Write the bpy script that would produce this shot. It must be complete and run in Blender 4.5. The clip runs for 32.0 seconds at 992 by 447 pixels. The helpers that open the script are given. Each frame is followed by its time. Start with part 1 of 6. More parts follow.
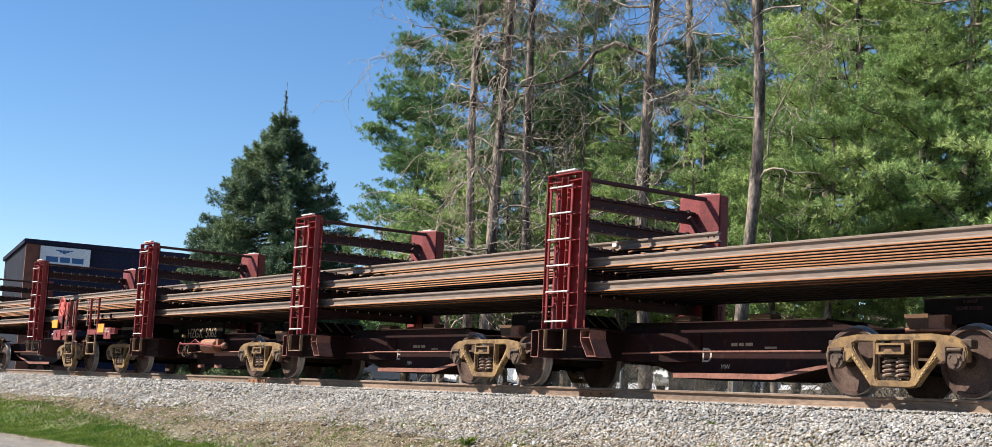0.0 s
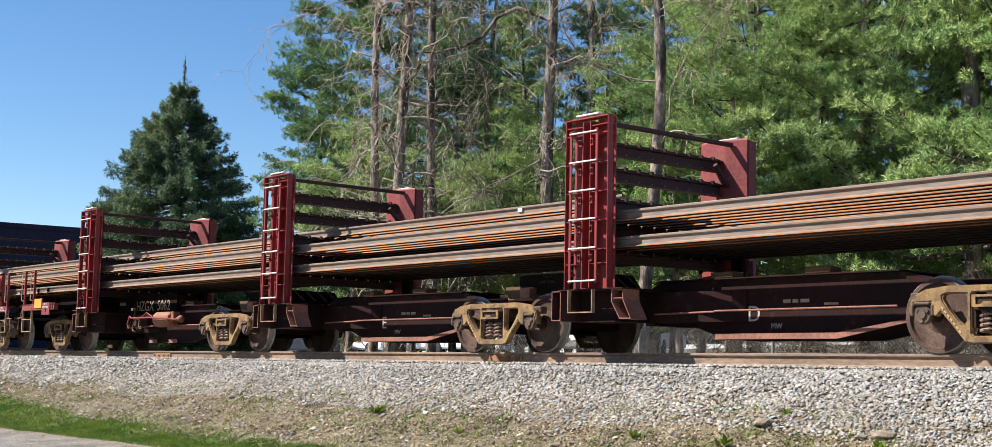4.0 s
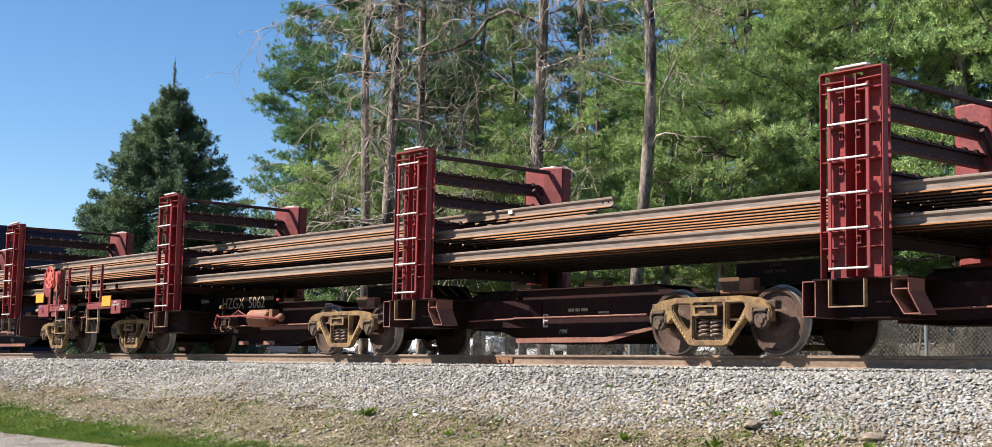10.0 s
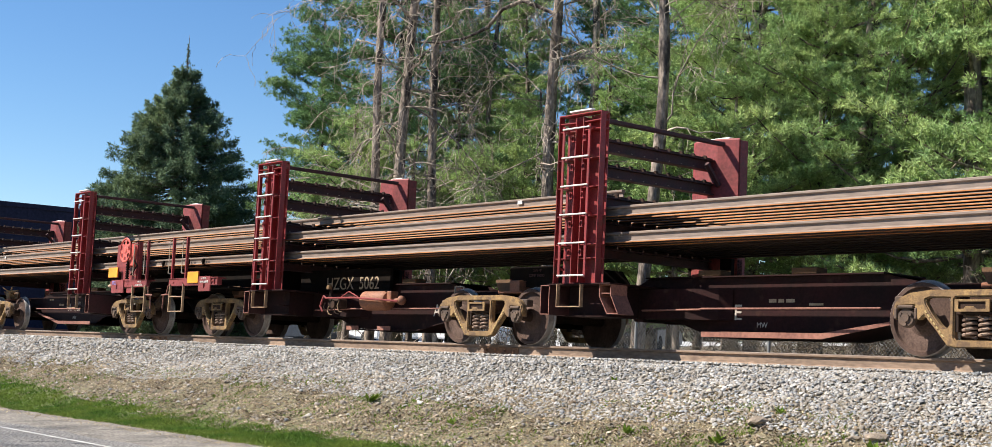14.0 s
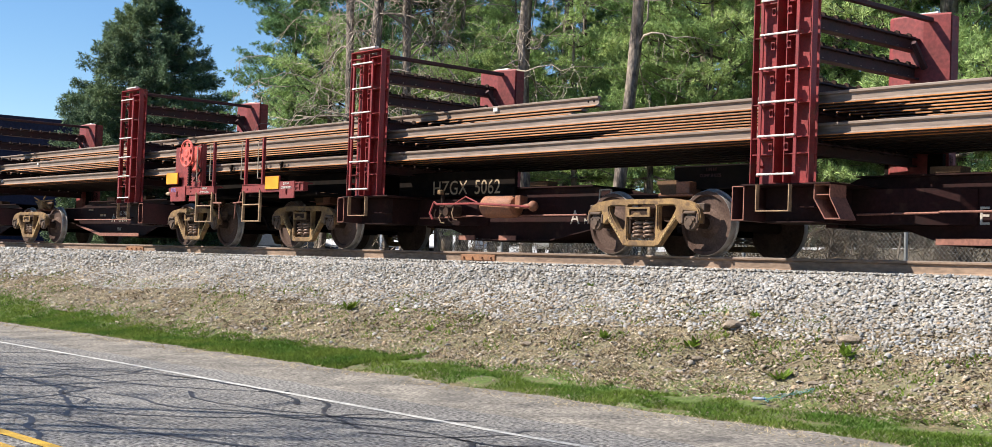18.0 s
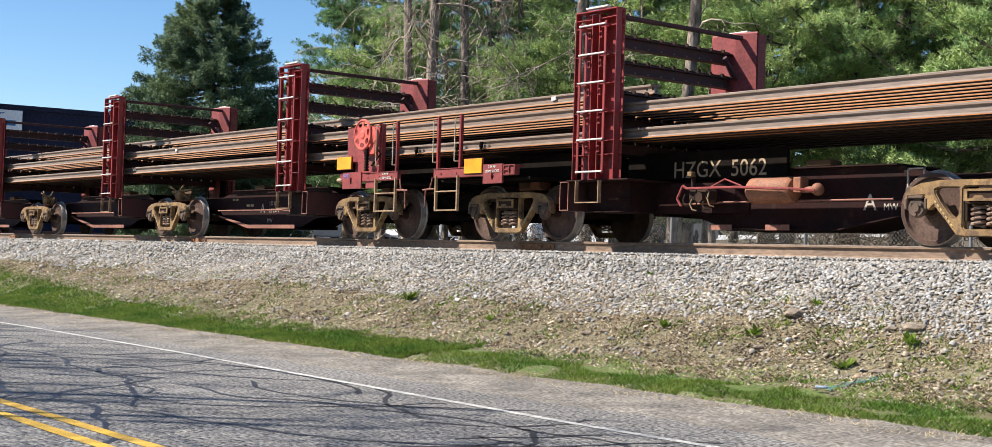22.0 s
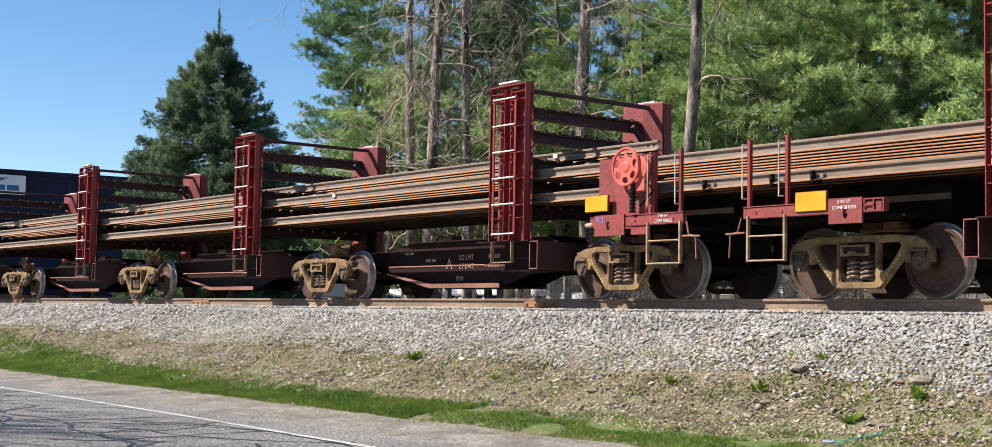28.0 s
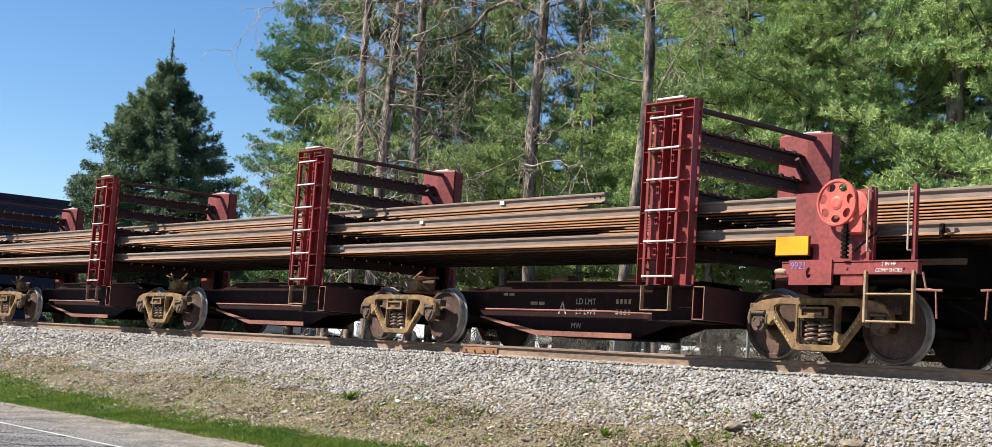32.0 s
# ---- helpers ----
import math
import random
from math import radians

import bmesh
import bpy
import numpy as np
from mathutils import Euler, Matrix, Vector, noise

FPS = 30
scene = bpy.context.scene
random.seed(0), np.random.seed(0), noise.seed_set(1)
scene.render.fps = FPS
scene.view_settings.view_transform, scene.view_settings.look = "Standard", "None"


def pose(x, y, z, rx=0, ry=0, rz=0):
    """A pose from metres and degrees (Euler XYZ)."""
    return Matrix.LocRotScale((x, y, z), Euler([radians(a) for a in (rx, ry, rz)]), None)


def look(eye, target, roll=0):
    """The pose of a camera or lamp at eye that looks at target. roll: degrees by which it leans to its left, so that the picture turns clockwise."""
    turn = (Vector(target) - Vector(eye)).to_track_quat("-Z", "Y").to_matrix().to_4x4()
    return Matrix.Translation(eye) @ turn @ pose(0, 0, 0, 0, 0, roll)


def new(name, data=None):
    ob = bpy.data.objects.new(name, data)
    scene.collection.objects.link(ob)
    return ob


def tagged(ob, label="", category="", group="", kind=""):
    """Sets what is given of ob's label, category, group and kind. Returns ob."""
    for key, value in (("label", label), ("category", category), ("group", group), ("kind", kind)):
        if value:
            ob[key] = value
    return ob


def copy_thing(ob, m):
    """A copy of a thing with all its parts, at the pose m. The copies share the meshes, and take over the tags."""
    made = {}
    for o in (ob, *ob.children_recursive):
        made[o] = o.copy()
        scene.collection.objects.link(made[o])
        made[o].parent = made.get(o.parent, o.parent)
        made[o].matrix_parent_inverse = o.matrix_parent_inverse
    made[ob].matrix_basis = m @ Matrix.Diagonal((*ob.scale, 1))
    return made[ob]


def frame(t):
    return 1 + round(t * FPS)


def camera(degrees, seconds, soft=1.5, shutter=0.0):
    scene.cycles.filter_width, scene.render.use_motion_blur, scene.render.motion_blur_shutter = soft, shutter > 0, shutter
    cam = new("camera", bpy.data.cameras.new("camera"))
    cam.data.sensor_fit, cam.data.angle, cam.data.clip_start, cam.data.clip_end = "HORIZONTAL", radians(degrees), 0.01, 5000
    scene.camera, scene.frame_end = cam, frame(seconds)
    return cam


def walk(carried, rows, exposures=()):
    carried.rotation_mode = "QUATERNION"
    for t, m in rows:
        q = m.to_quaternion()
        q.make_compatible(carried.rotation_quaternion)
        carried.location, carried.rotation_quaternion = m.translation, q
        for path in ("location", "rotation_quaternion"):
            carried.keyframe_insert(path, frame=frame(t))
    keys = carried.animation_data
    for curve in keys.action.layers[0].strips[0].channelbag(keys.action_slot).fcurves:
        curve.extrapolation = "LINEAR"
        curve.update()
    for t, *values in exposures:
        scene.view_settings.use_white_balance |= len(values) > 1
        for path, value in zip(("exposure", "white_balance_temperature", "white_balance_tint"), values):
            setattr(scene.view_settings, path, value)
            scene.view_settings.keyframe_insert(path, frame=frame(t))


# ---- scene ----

EXPOSURE, SKY, SUN = 1.03, 0.073, 5.0
cam = camera(39.33, 32.0, soft=0.6)
PATH = [
    (0.0, pose(0, 0, 1.2, 97.31, -2.79, 54.24)),
    (0.5, pose(0, 0, 1.2, 97.25, -2.82, 53.79)),
    (1.0, pose(0, 0, 1.2, 96.97, -2.77, 52.98)),
    (1.5, pose(0, 0, 1.2, 96.81, -2.29, 52.61)),
    (2.0, pose(0, 0, 1.2, 96.42, -1.92, 52.26)),
    (2.5, pose(0, 0, 1.2, 96.29, -1.43, 51.68)),
    (3.0, pose(0, 0, 1.2, 96.22, -1.25, 51.07)),
    (3.5, pose(0, 0, 1.2, 96.18, -1.20, 50.54)),
    (5.5, pose(0, 0, 1.2, 95.74, -0.83, 50.75)),
    (6.0, pose(0, 0, 1.2, 95.67, -0.76, 51.04)),
    (6.5, pose(0, 0, 1.2, 95.57, -0.77, 51.14)),
    (7.0, pose(0, 0, 1.2, 95.54, -0.73, 51.15)),
    (7.5, pose(0, 0, 1.2, 95.52, -0.82, 51.04)),
    (8.0, pose(0, 0, 1.2, 95.70, -0.92, 50.78)),
    (8.5, pose(0, 0, 1.2, 95.84, -0.99, 50.56)),
    (9.0, pose(0, 0, 1.2, 95.95, -1.13, 50.44)),
    (9.5, pose(0, 0, 1.2, 96.02, -1.13, 50.28)),
    (10.0, pose(0, 0, 1.2, 96.16, -1.08, 50.12)),
    (10.5, pose(0, 0, 1.2, 95.80, -1.77, 51.39)),
    (11.0, pose(0, 0, 1.2, 95.73, -3.30, 53.91)),
    (11.5, pose(0, 0, 1.2, 95.64, -3.70, 54.24)),
    (12.0, pose(0, 0, 1.2, 95.79, -3.88, 54.28)),
    (12.5, pose(0, 0, 1.2, 95.95, -3.80, 52.75)),
    (13.0, pose(0, 0, 1.2, 95.93, -3.50, 51.38)),
    (13.5, pose(0, 0, 1.2, 95.81, -3.33, 50.62)),
    (15.5, pose(0, 0, 1.2, 95.55, -0.64, 50.23)),
    (16.0, pose(0, 0, 1.2, 95.58, -0.69, 50.27)),
    (16.5, pose(0, 0, 1.2, 95.44, -0.79, 50.31)),
    (17.0, pose(0, 0, 1.2, 92.96, -1.19, 50.03)),
    (17.5, pose(0, 0, 1.2, 91.84, -1.92, 49.39)),
    (18.0, pose(0, 0, 1.2, 91.95, -2.10, 49.38)),
    (18.5, pose(0, 0, 1.2, 91.97, -2.01, 49.56)),
    (19.0, pose(0, 0, 1.2, 92.00, -1.97, 51.20)),
    (19.5, pose(0, 0, 1.2, 91.51, -1.69, 54.34)),
    (20.0, pose(0, 0, 1.2, 91.08, -1.64, 54.38)),
    (20.5, pose(0, 0, 1.2, 91.12, -1.36, 53.00)),
    (21.0, pose(0, 0, 1.2, 91.13, -1.51, 52.51)),
    (21.5, pose(0, 0, 1.2, 91.21, -1.68, 51.84)),
    (22.0, pose(0, 0, 1.2, 91.43, -1.75, 51.83)),
    (22.5, pose(0, 0, 1.2, 91.85, -1.85, 51.88)),
    (23.0, pose(0, 0, 1.2, 92.33, -1.85, 51.91)),
    (23.5, pose(0, 0, 1.2, 92.86, -1.81, 51.93)),
    (24.0, pose(0, 0, 1.2, 93.06, -1.69, 51.95)),
    (24.5, pose(0, 0, 1.2, 93.35, -1.50, 52.00)),
    (25.0, pose(0, 0, 1.2, 93.51, -1.44, 52.20)),
    (25.5, pose(0, 0, 1.2, 93.68, -1.33, 52.33)),
    (27.5, pose(0, 0, 1.2, 93.96, -0.98, 52.20)),
    (28.0, pose(0, 0, 1.2, 93.83, -0.97, 51.99)),
    (28.5, pose(0, 0, 1.2, 93.28, -0.99, 51.80)),
    (29.0, pose(0, 0, 1.2, 92.81, -0.97, 51.61)),
    (29.5, pose(0, 0, 1.2, 92.31, -0.98, 51.48)),
    (30.0, pose(0, 0, 1.2, 91.90, -1.19, 51.32)),
    (30.5, pose(0, 0, 1.2, 91.83, -1.70, 50.87)),
    (31.0, pose(0, 0, 1.2, 92.08, -2.47, 50.37)),
    (31.5, pose(0, 0, 1.2, 95.56, -3.59, 49.95)),
    (32.0, pose(0, 0, 1.2, 95.79, -3.77, 49.46)),
]
walk(cam, PATH, exposures=[(0, EXPOSURE), (32, EXPOSURE)])

# how far the train has gone along the track, by the second
TRAVEL = [
    (0.0, -17.179), (1.0, -16.504), (2.0, -15.847), (3.0, -15.192), (3.5, -14.86), (5.5, -13.463),
    (6.0, -13.107), (7.0, -12.365), (8.0, -11.605), (9.0, -10.79), (10.0, -9.929), (11.0, -9.019),
    (12.0, -8.102), (13.0, -7.163), (13.5, -6.685), (15.5, -4.728), (16.0, -4.235), (17.0, -3.238),
    (18.0, -2.226), (19.0, -1.208), (20.0, -0.148), (21.0, 0.902), (22.0, 2.002), (23.0, 3.133),
    (24.0, 4.235), (25.0, 5.315), (25.5, 5.864), (27.5, 8.077), (28.0, 8.636), (29.0, 9.749),
    (30.0, 10.843), (31.0, 11.96), (32.0, 13.028),
]

# ---- world and sun ----
SUN_EL, SUN_AZ = 47.0, 221.0          # degrees; azimuth clockwise from +y
world = bpy.data.worlds.new("sky")
scene.world = world
world.use_nodes = True
wn = world.node_tree.nodes
sky = wn.new("ShaderNodeTexSky")
sky.sky_type, sky.sun_disc = "NISHITA", False
sky.sun_elevation, sky.sun_rotation = radians(SUN_EL), radians(SUN_AZ)
sky.air_density, sky.dust_density, sky.ozone_density = 0.88, 0.0, 2.4
clear = wn.new("ShaderNodeHueSaturation")
clear.inputs["Saturation"].default_value, clear.inputs["Hue"].default_value = 1.22, 0.503
world.node_tree.links.new(sky.outputs[0], clear.inputs["Color"])
world.node_tree.links.new(clear.outputs[0], wn["Background"].inputs[0])
wn["Background"].inputs[1].default_value = SKY
sun_data = bpy.data.lights.new("sun", "SUN")
sun_data.energy, sun_data.angle, sun_data.color = SUN, radians(0.45), (1.0, 0.93, 0.83)
sun = new("sun", sun_data)
to_sun = Vector((math.sin(radians(SUN_AZ)) * math.cos(radians(SUN_EL)), math.cos(radians(SUN_AZ)) * math.cos(radians(SUN_EL)), math.sin(radians(SUN_EL))))
sun.matrix_world = look(to_sun * 60, (0, 0, 0))


# ---- materials ----
def material(name, base, other=None, scale=3.0, rough=0.7, metal=0.0, bump=0.0, fine=None, grainy=1.0, stain=None, spread=0.5, per_object=0.0, stretch=(1, 1, 1), island=0.0, spec=0.5):
    """Base colour mixed with another by noise at two scales, with bump of the finer one."""
    m = bpy.data.materials.new(name)
    m.use_nodes = True
    nt = m.node_tree
    N, L = nt.nodes, nt.links
    b = N["Principled BSDF"]
    b.inputs["Roughness"].default_value, b.inputs["Metallic"].default_value = rough, metal
    b.inputs["Specular IOR Level"].default_value = spec
    other = other or tuple(c * 0.7 for c in base)
    co = N.new("ShaderNodeTexCoord")
    mp = N.new("ShaderNodeMapping")
    mp.inputs["Scale"].default_value = stretch
    L.new(co.outputs["Object"], mp.inputs[0])
    big = N.new("ShaderNodeTexNoise")
    big.inputs["Scale"].default_value, big.inputs["Detail"].default_value = scale, 5
    L.new(mp.outputs[0], big.inputs[0])
    ramp = N.new("ShaderNodeMapRange")
    ramp.inputs[1].default_value, ramp.inputs[2].default_value = 0.5 - spread * 0.3, 0.5 + spread * 0.3
    L.new(big.outputs[0], ramp.inputs[0])
    mix = N.new("ShaderNodeMix")
    mix.data_type = "RGBA"
    mix.inputs[6].default_value, mix.inputs[7].default_value = (*base, 1), (*other, 1)
    L.new(ramp.outputs[0], mix.inputs[0])
    colour = mix.outputs[2]
    small = N.new("ShaderNodeTexNoise")
    small.inputs["Scale"].default_value, small.inputs["Detail"].default_value = fine or scale * 14, 4
    L.new(mp.outputs[0], small.inputs[0])
    grain = N.new("ShaderNodeMapRange")
    grain.inputs[1].default_value, grain.inputs[2].default_value, grain.inputs[3].default_value, grain.inputs[4].default_value = 0.3, 0.7, 1 - 0.28 * grainy, 1 + 0.25 * grainy
    L.new(small.outputs[0], grain.inputs[0])
    mul = N.new("ShaderNodeMix")
    mul.data_type, mul.blend_type = "RGBA", "MULTIPLY"
    mul.inputs[0].default_value = 1
    L.new(colour, mul.inputs[6])
    L.new(grain.outputs[0], mul.inputs[7])
    colour = mul.outputs[2]
    if stain:
        sn = N.new("ShaderNodeTexNoise")
        sn.inputs["Scale"].default_value, sn.inputs["Detail"].default_value = scale * 2.7, 6
        L.new(mp.outputs[0], sn.inputs[0])
        sr = N.new("ShaderNodeMapRange")
        sr.inputs[1].default_value, sr.inputs[2].default_value, sr.inputs[4].default_value = stain[1], stain[1] + 0.12, 0.85
        L.new(sn.outputs[0], sr.inputs[0])
        sm = N.new("ShaderNodeMix")
        sm.data_type = "RGBA"
        sm.inputs[7].default_value = (*stain[0], 1)
        L.new(sr.outputs[0], sm.inputs[0])
        L.new(colour, sm.inputs[6])
        colour = sm.outputs[2]
    if per_object or island:
        if island:
            src = N.new("ShaderNodeNewGeometry").outputs["Random Per Island"]
        else:
            src = N.new("ShaderNodeObjectInfo").outputs["Random"]
        k = island or per_object
        pr = N.new("ShaderNodeMapRange")
        pr.inputs[3].default_value, pr.inputs[4].default_value = 1 - k, 1 + k
        L.new(src, pr.inputs[0])
        pm = N.new("ShaderNodeMix")
        pm.data_type, pm.blend_type = "RGBA", "MULTIPLY"
        pm.inputs[0].default_value = 1
        L.new(colour, pm.inputs[6])
        L.new(pr.outputs[0], pm.inputs[7])
        colour = pm.outputs[2]
    L.new(colour, b.inputs["Base Color"])
    if bump:
        bp = N.new("ShaderNodeBump")
        bp.inputs["Strength"].default_value, bp.inputs["Distance"].default_value = bump, 0.02
        L.new(small.outputs[0], bp.inputs["Height"])
        L.new(bp.outputs[0], b.inputs["Normal"])
    return m


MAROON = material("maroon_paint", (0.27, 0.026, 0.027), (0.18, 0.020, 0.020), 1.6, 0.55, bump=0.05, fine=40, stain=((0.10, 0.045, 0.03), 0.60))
# the maroon darkened to hold shade under the load, with brown stains
MAROON_SHADE = material("shaded_maroon_paint", (0.026, 0.0070, 0.0068), (0.015, 0.0065, 0.006), 1.8, 0.75, bump=0.1, stain=((0.05, 0.024, 0.016), 0.6), spec=0.15)
MAROON_FADED = material("faded_maroon_paint", (0.27, 0.042, 0.04), (0.185, 0.032, 0.03), 1.4, 0.6, bump=0.05, stain=((0.16, 0.06, 0.04), 0.62))
BEAM = material("rail_worn_maroon_paint", (0.06, 0.014, 0.015), (0.04, 0.015, 0.014), 2.5, 0.7, bump=0.15)
WHITE = material("white_paint", (0.78, 0.77, 0.73), (0.62, 0.60, 0.55), 4, 0.5)
CREAM = material("dirty_white_paint", (0.62, 0.55, 0.42), (0.42, 0.33, 0.22), 5, 0.6)
# stencil colour dimmed and warmed for lettering in the load's shade
STENCIL_DIM = material("dimmed_tan_stencil_paint", (0.42, 0.31, 0.205), (0.28, 0.20, 0.13), 9, 0.8)
TAN = material("rusty_tan_paint", (0.40, 0.27, 0.15), (0.22, 0.13, 0.075), 6, 0.7)
JOINT = material("rusty_joint_bar", (0.32, 0.15, 0.07), (0.18, 0.09, 0.05), 6, 0.85)
ROCK = material("brown_field_stone", (0.30, 0.24, 0.18), (0.18, 0.145, 0.11), 9, 0.95, bump=0.8, fine=60)
CAST = material("yellow_cast_letters", (0.50, 0.37, 0.16), (0.36, 0.25, 0.10), 9, 0.8)
STENCIL = material("worn_white_stencil", (0.46, 0.42, 0.36), (0.36, 0.30, 0.25), 9, 0.7)
YELLOW_REFLECT = material("orange_reflector_sheet", (0.80, 0.36, 0.01), (0.76, 0.33, 0.012), 1, 0.4, fine=2)
OCHRE = material("dusty_ochre_cast_steel", (0.29, 0.178, 0.072), (0.14, 0.082, 0.040), 4.0, 0.85, bump=0.25, fine=55, stain=((0.10, 0.06, 0.035), 0.52), per_object=0.08)
GRIME = material("brown_brake_grime", (0.055, 0.031, 0.022), (0.026, 0.017, 0.013), 4, 0.85, bump=0.2, spec=0.15)
# near-black for real grease, and where shade is put into the colour
GREASE_AND_SHADE = material("black_grease_and_shade", (0.009, 0.0075, 0.007), (0.015, 0.011, 0.009), 6, 0.9, bump=0.2, spec=0.04)
BEARING = material("oily_bearing_rust", (0.13, 0.082, 0.055), (0.065, 0.042, 0.03), 7, 0.8, bump=0.2)
WHEEL = material("rusty_wheel_steel", (0.125, 0.082, 0.066), (0.068, 0.042, 0.033), 3.0, 0.85, bump=0.2, spec=0.15, stain=((0.05, 0.032, 0.026), 0.6))
TREAD = material("polished_wheel_tread", (0.40, 0.37, 0.34), (0.26, 0.23, 0.21), 8, 0.5, metal=0.25)
SPRING = material("spring_steel", (0.32, 0.22, 0.16), (0.18, 0.12, 0.09), 9, 0.6)
RUST_TANK = material("rust_primer_tank", (0.28, 0.11, 0.055), (0.19, 0.075, 0.042), 3, 0.7, bump=0.15, stain=((0.12, 0.055, 0.035), 0.6))
FLANGE = material("dusty_rust_pink_and_lit_edge_paint", (0.30, 0.13, 0.09), (0.19, 0.075, 0.055), 2, 0.8, bump=0.1)
FAR_WOOD = material("far_woods_haze", (0.075, 0.085, 0.05), (0.12, 0.095, 0.065), 0.15, 0.9, island=0.4)
RED = material("bright_red_paint", (0.66, 0.135, 0.10), (0.52, 0.085, 0.065), 5, 0.5)
RAIL_SIDE = material("mill_scale_rail_steel", (0.245, 0.19, 0.158), (0.205, 0.145, 0.108), 1.1, 0.6, metal=0.1, bump=0.08, fine=30, stain=((0.22, 0.12, 0.07), 0.66), stretch=(0.12, 1, 1), per_object=0.12)
RAIL_BASE = material("orange_rusted_rail_foot", (0.49, 0.19, 0.056), (0.34, 0.125, 0.042), 1.7, 0.85, bump=0.15, stretch=(0.15, 1, 1), per_object=0.12)
# rail colour darkened to hold the shade under the load
RAIL_SHADE = material("shaded_rail_underside", (0.055, 0.036, 0.026), (0.034, 0.023, 0.018), 1.7, 0.9, spec=0.1, stretch=(0.15, 1, 1))
RAIL_TRACK = material("brown_track_rail_rust", (0.27, 0.187, 0.132), (0.175, 0.12, 0.085), 2.2, 0.85, bump=0.15, stretch=(0.3, 1, 1), stain=((0.10, 0.06, 0.045), 0.6))
RAIL_TOP = material("worn_rail_head", (0.30, 0.25, 0.22), (0.17, 0.12, 0.10), 3, 0.4, metal=0.6, stretch=(0.2, 1, 1))
TIE = material("weathered_tie_timber", (0.085, 0.065, 0.05), (0.05, 0.04, 0.033), 5, 0.9, bump=0.4, per_object=0.25)
STONE = material("grey_limestone_ballast", (0.375, 0.368, 0.358), (0.275, 0.27, 0.264), 0.9, 0.9, bump=0.3, fine=90)
ASPHALT = material("grey_worn_asphalt", (0.192, 0.184, 0.174), (0.137, 0.131, 0.125), 0.45, 0.9, bump=1.0, fine=30, grainy=4.4, stain=((0.21, 0.205, 0.20), 0.62))
TAR = material("black_crack_sealant", (0.022, 0.022, 0.025), (0.035, 0.035, 0.038), 5, 0.5)
LINE_WHITE = material("road_line_white", (0.52, 0.51, 0.48), (0.34, 0.335, 0.32), 6, 0.7, stain=((0.16, 0.155, 0.15), 0.58))
LINE_YELLOW = material("road_line_yellow", (0.66, 0.40, 0.035), (0.50, 0.30, 0.04), 6, 0.7, stain=((0.2, 0.16, 0.10), 0.66))
SHOULDER = material("pale_sandy_shoulder", (0.235, 0.212, 0.182), (0.125, 0.114, 0.10), 1.8, 0.95, bump=1.0, fine=30, grainy=2.4, stain=((0.11, 0.095, 0.08), 0.58))
PEBBLE = material("mixed_tan_gravel", (0.385, 0.34, 0.278), (0.265, 0.225, 0.18), 2.0, 0.9)


def leaf(name, base, other, scale, through_light=0.35):
    """Foliage: colour varied leaf by leaf and in drifts, some light passing through."""
    m = material(name, base, other, scale, 0.75, island=0.4, spec=0.12)
    N, L = m.node_tree.nodes, m.node_tree.links
    b = N["Principled BSDF"]
    tr = N.new("ShaderNodeBsdfTranslucent")
    mix = N.new("ShaderNodeMixShader")
    mix.inputs[0].default_value = through_light
    L.new(b.inputs["Base Color"].links[0].from_socket, tr.inputs[0])
    L.new(b.outputs[0], mix.inputs[1])
    L.new(tr.outputs[0], mix.inputs[2])
    L.new(mix.outputs[0], N["Material Output"].inputs[0])
    return m


LEAF_PINE = leaf("white_pine_needles", (0.235, 0.36, 0.14), (0.40, 0.49, 0.19), 0.5, 0.22)
LEAF_PINE_BLUE = leaf("blue_green_pine_needles", (0.115, 0.215, 0.10), (0.21, 0.31, 0.125), 0.5, 0.18)
LEAF_SPRUCE = leaf("dark_spruce_needles", (0.10, 0.158, 0.10), (0.195, 0.26, 0.13), 0.6, 0.2)
GRASS = leaf("spring_grass", (0.068, 0.14, 0.022), (0.15, 0.205, 0.038), 1.3)
WEED = leaf("bright_weed_leaf", (0.15, 0.225, 0.03), (0.105, 0.175, 0.028), 3)
BARK = material("grey_brown_bark", (0.31, 0.25, 0.20), (0.06, 0.048, 0.04), 4.5, 0.95, bump=1.0, fine=26, grainy=1.8, stretch=(1, 1, 0.35), spread=0.3)
TWIG = material("bare_grey_twig", (0.40, 0.335, 0.27), (0.25, 0.205, 0.16), 2, 0.9, island=0.25)
BRUSH = material("brown_brush_twig", (0.115, 0.085, 0.055), (0.06, 0.045, 0.032), 2, 0.9, island=0.3)
DRY = material("dry_straw", (0.50, 0.41, 0.25), (0.33, 0.25, 0.14), 2, 0.9, island=0.3)
LITTER = material("brown_leaf_litter", (0.13, 0.085, 0.05), (0.07, 0.048, 0.03), 2, 0.95, island=0.4)
CLAD = material("dark_blue_grey_cladding", (0.019, 0.022, 0.044), (0.016, 0.018, 0.035), 0.5, 0.75, spec=0.08)
BRICK = material("brown_brick_wall", (0.21, 0.085, 0.052), (0.15, 0.06, 0.04), 2.5, 0.9, bump=0.2)
BRICK_DARK = material("dark_blue_panel_wall", (0.027, 0.029, 0.040), (0.021, 0.023, 0.032), 1.5, 0.85, spec=0.1)
SIGN_WHITE = material("pale_sign_panel", (0.72, 0.74, 0.75), (0.66, 0.68, 0.70), 1.2, 0.5)
SIGN_BLUE = material("blue_sign_mark", (0.03, 0.13, 0.30), (0.025, 0.11, 0.26), 2, 0.5)
GALV = material("galvanised_wire", (0.42, 0.43, 0.43), (0.30, 0.31, 0.31), 5, 0.5, metal=0.6)
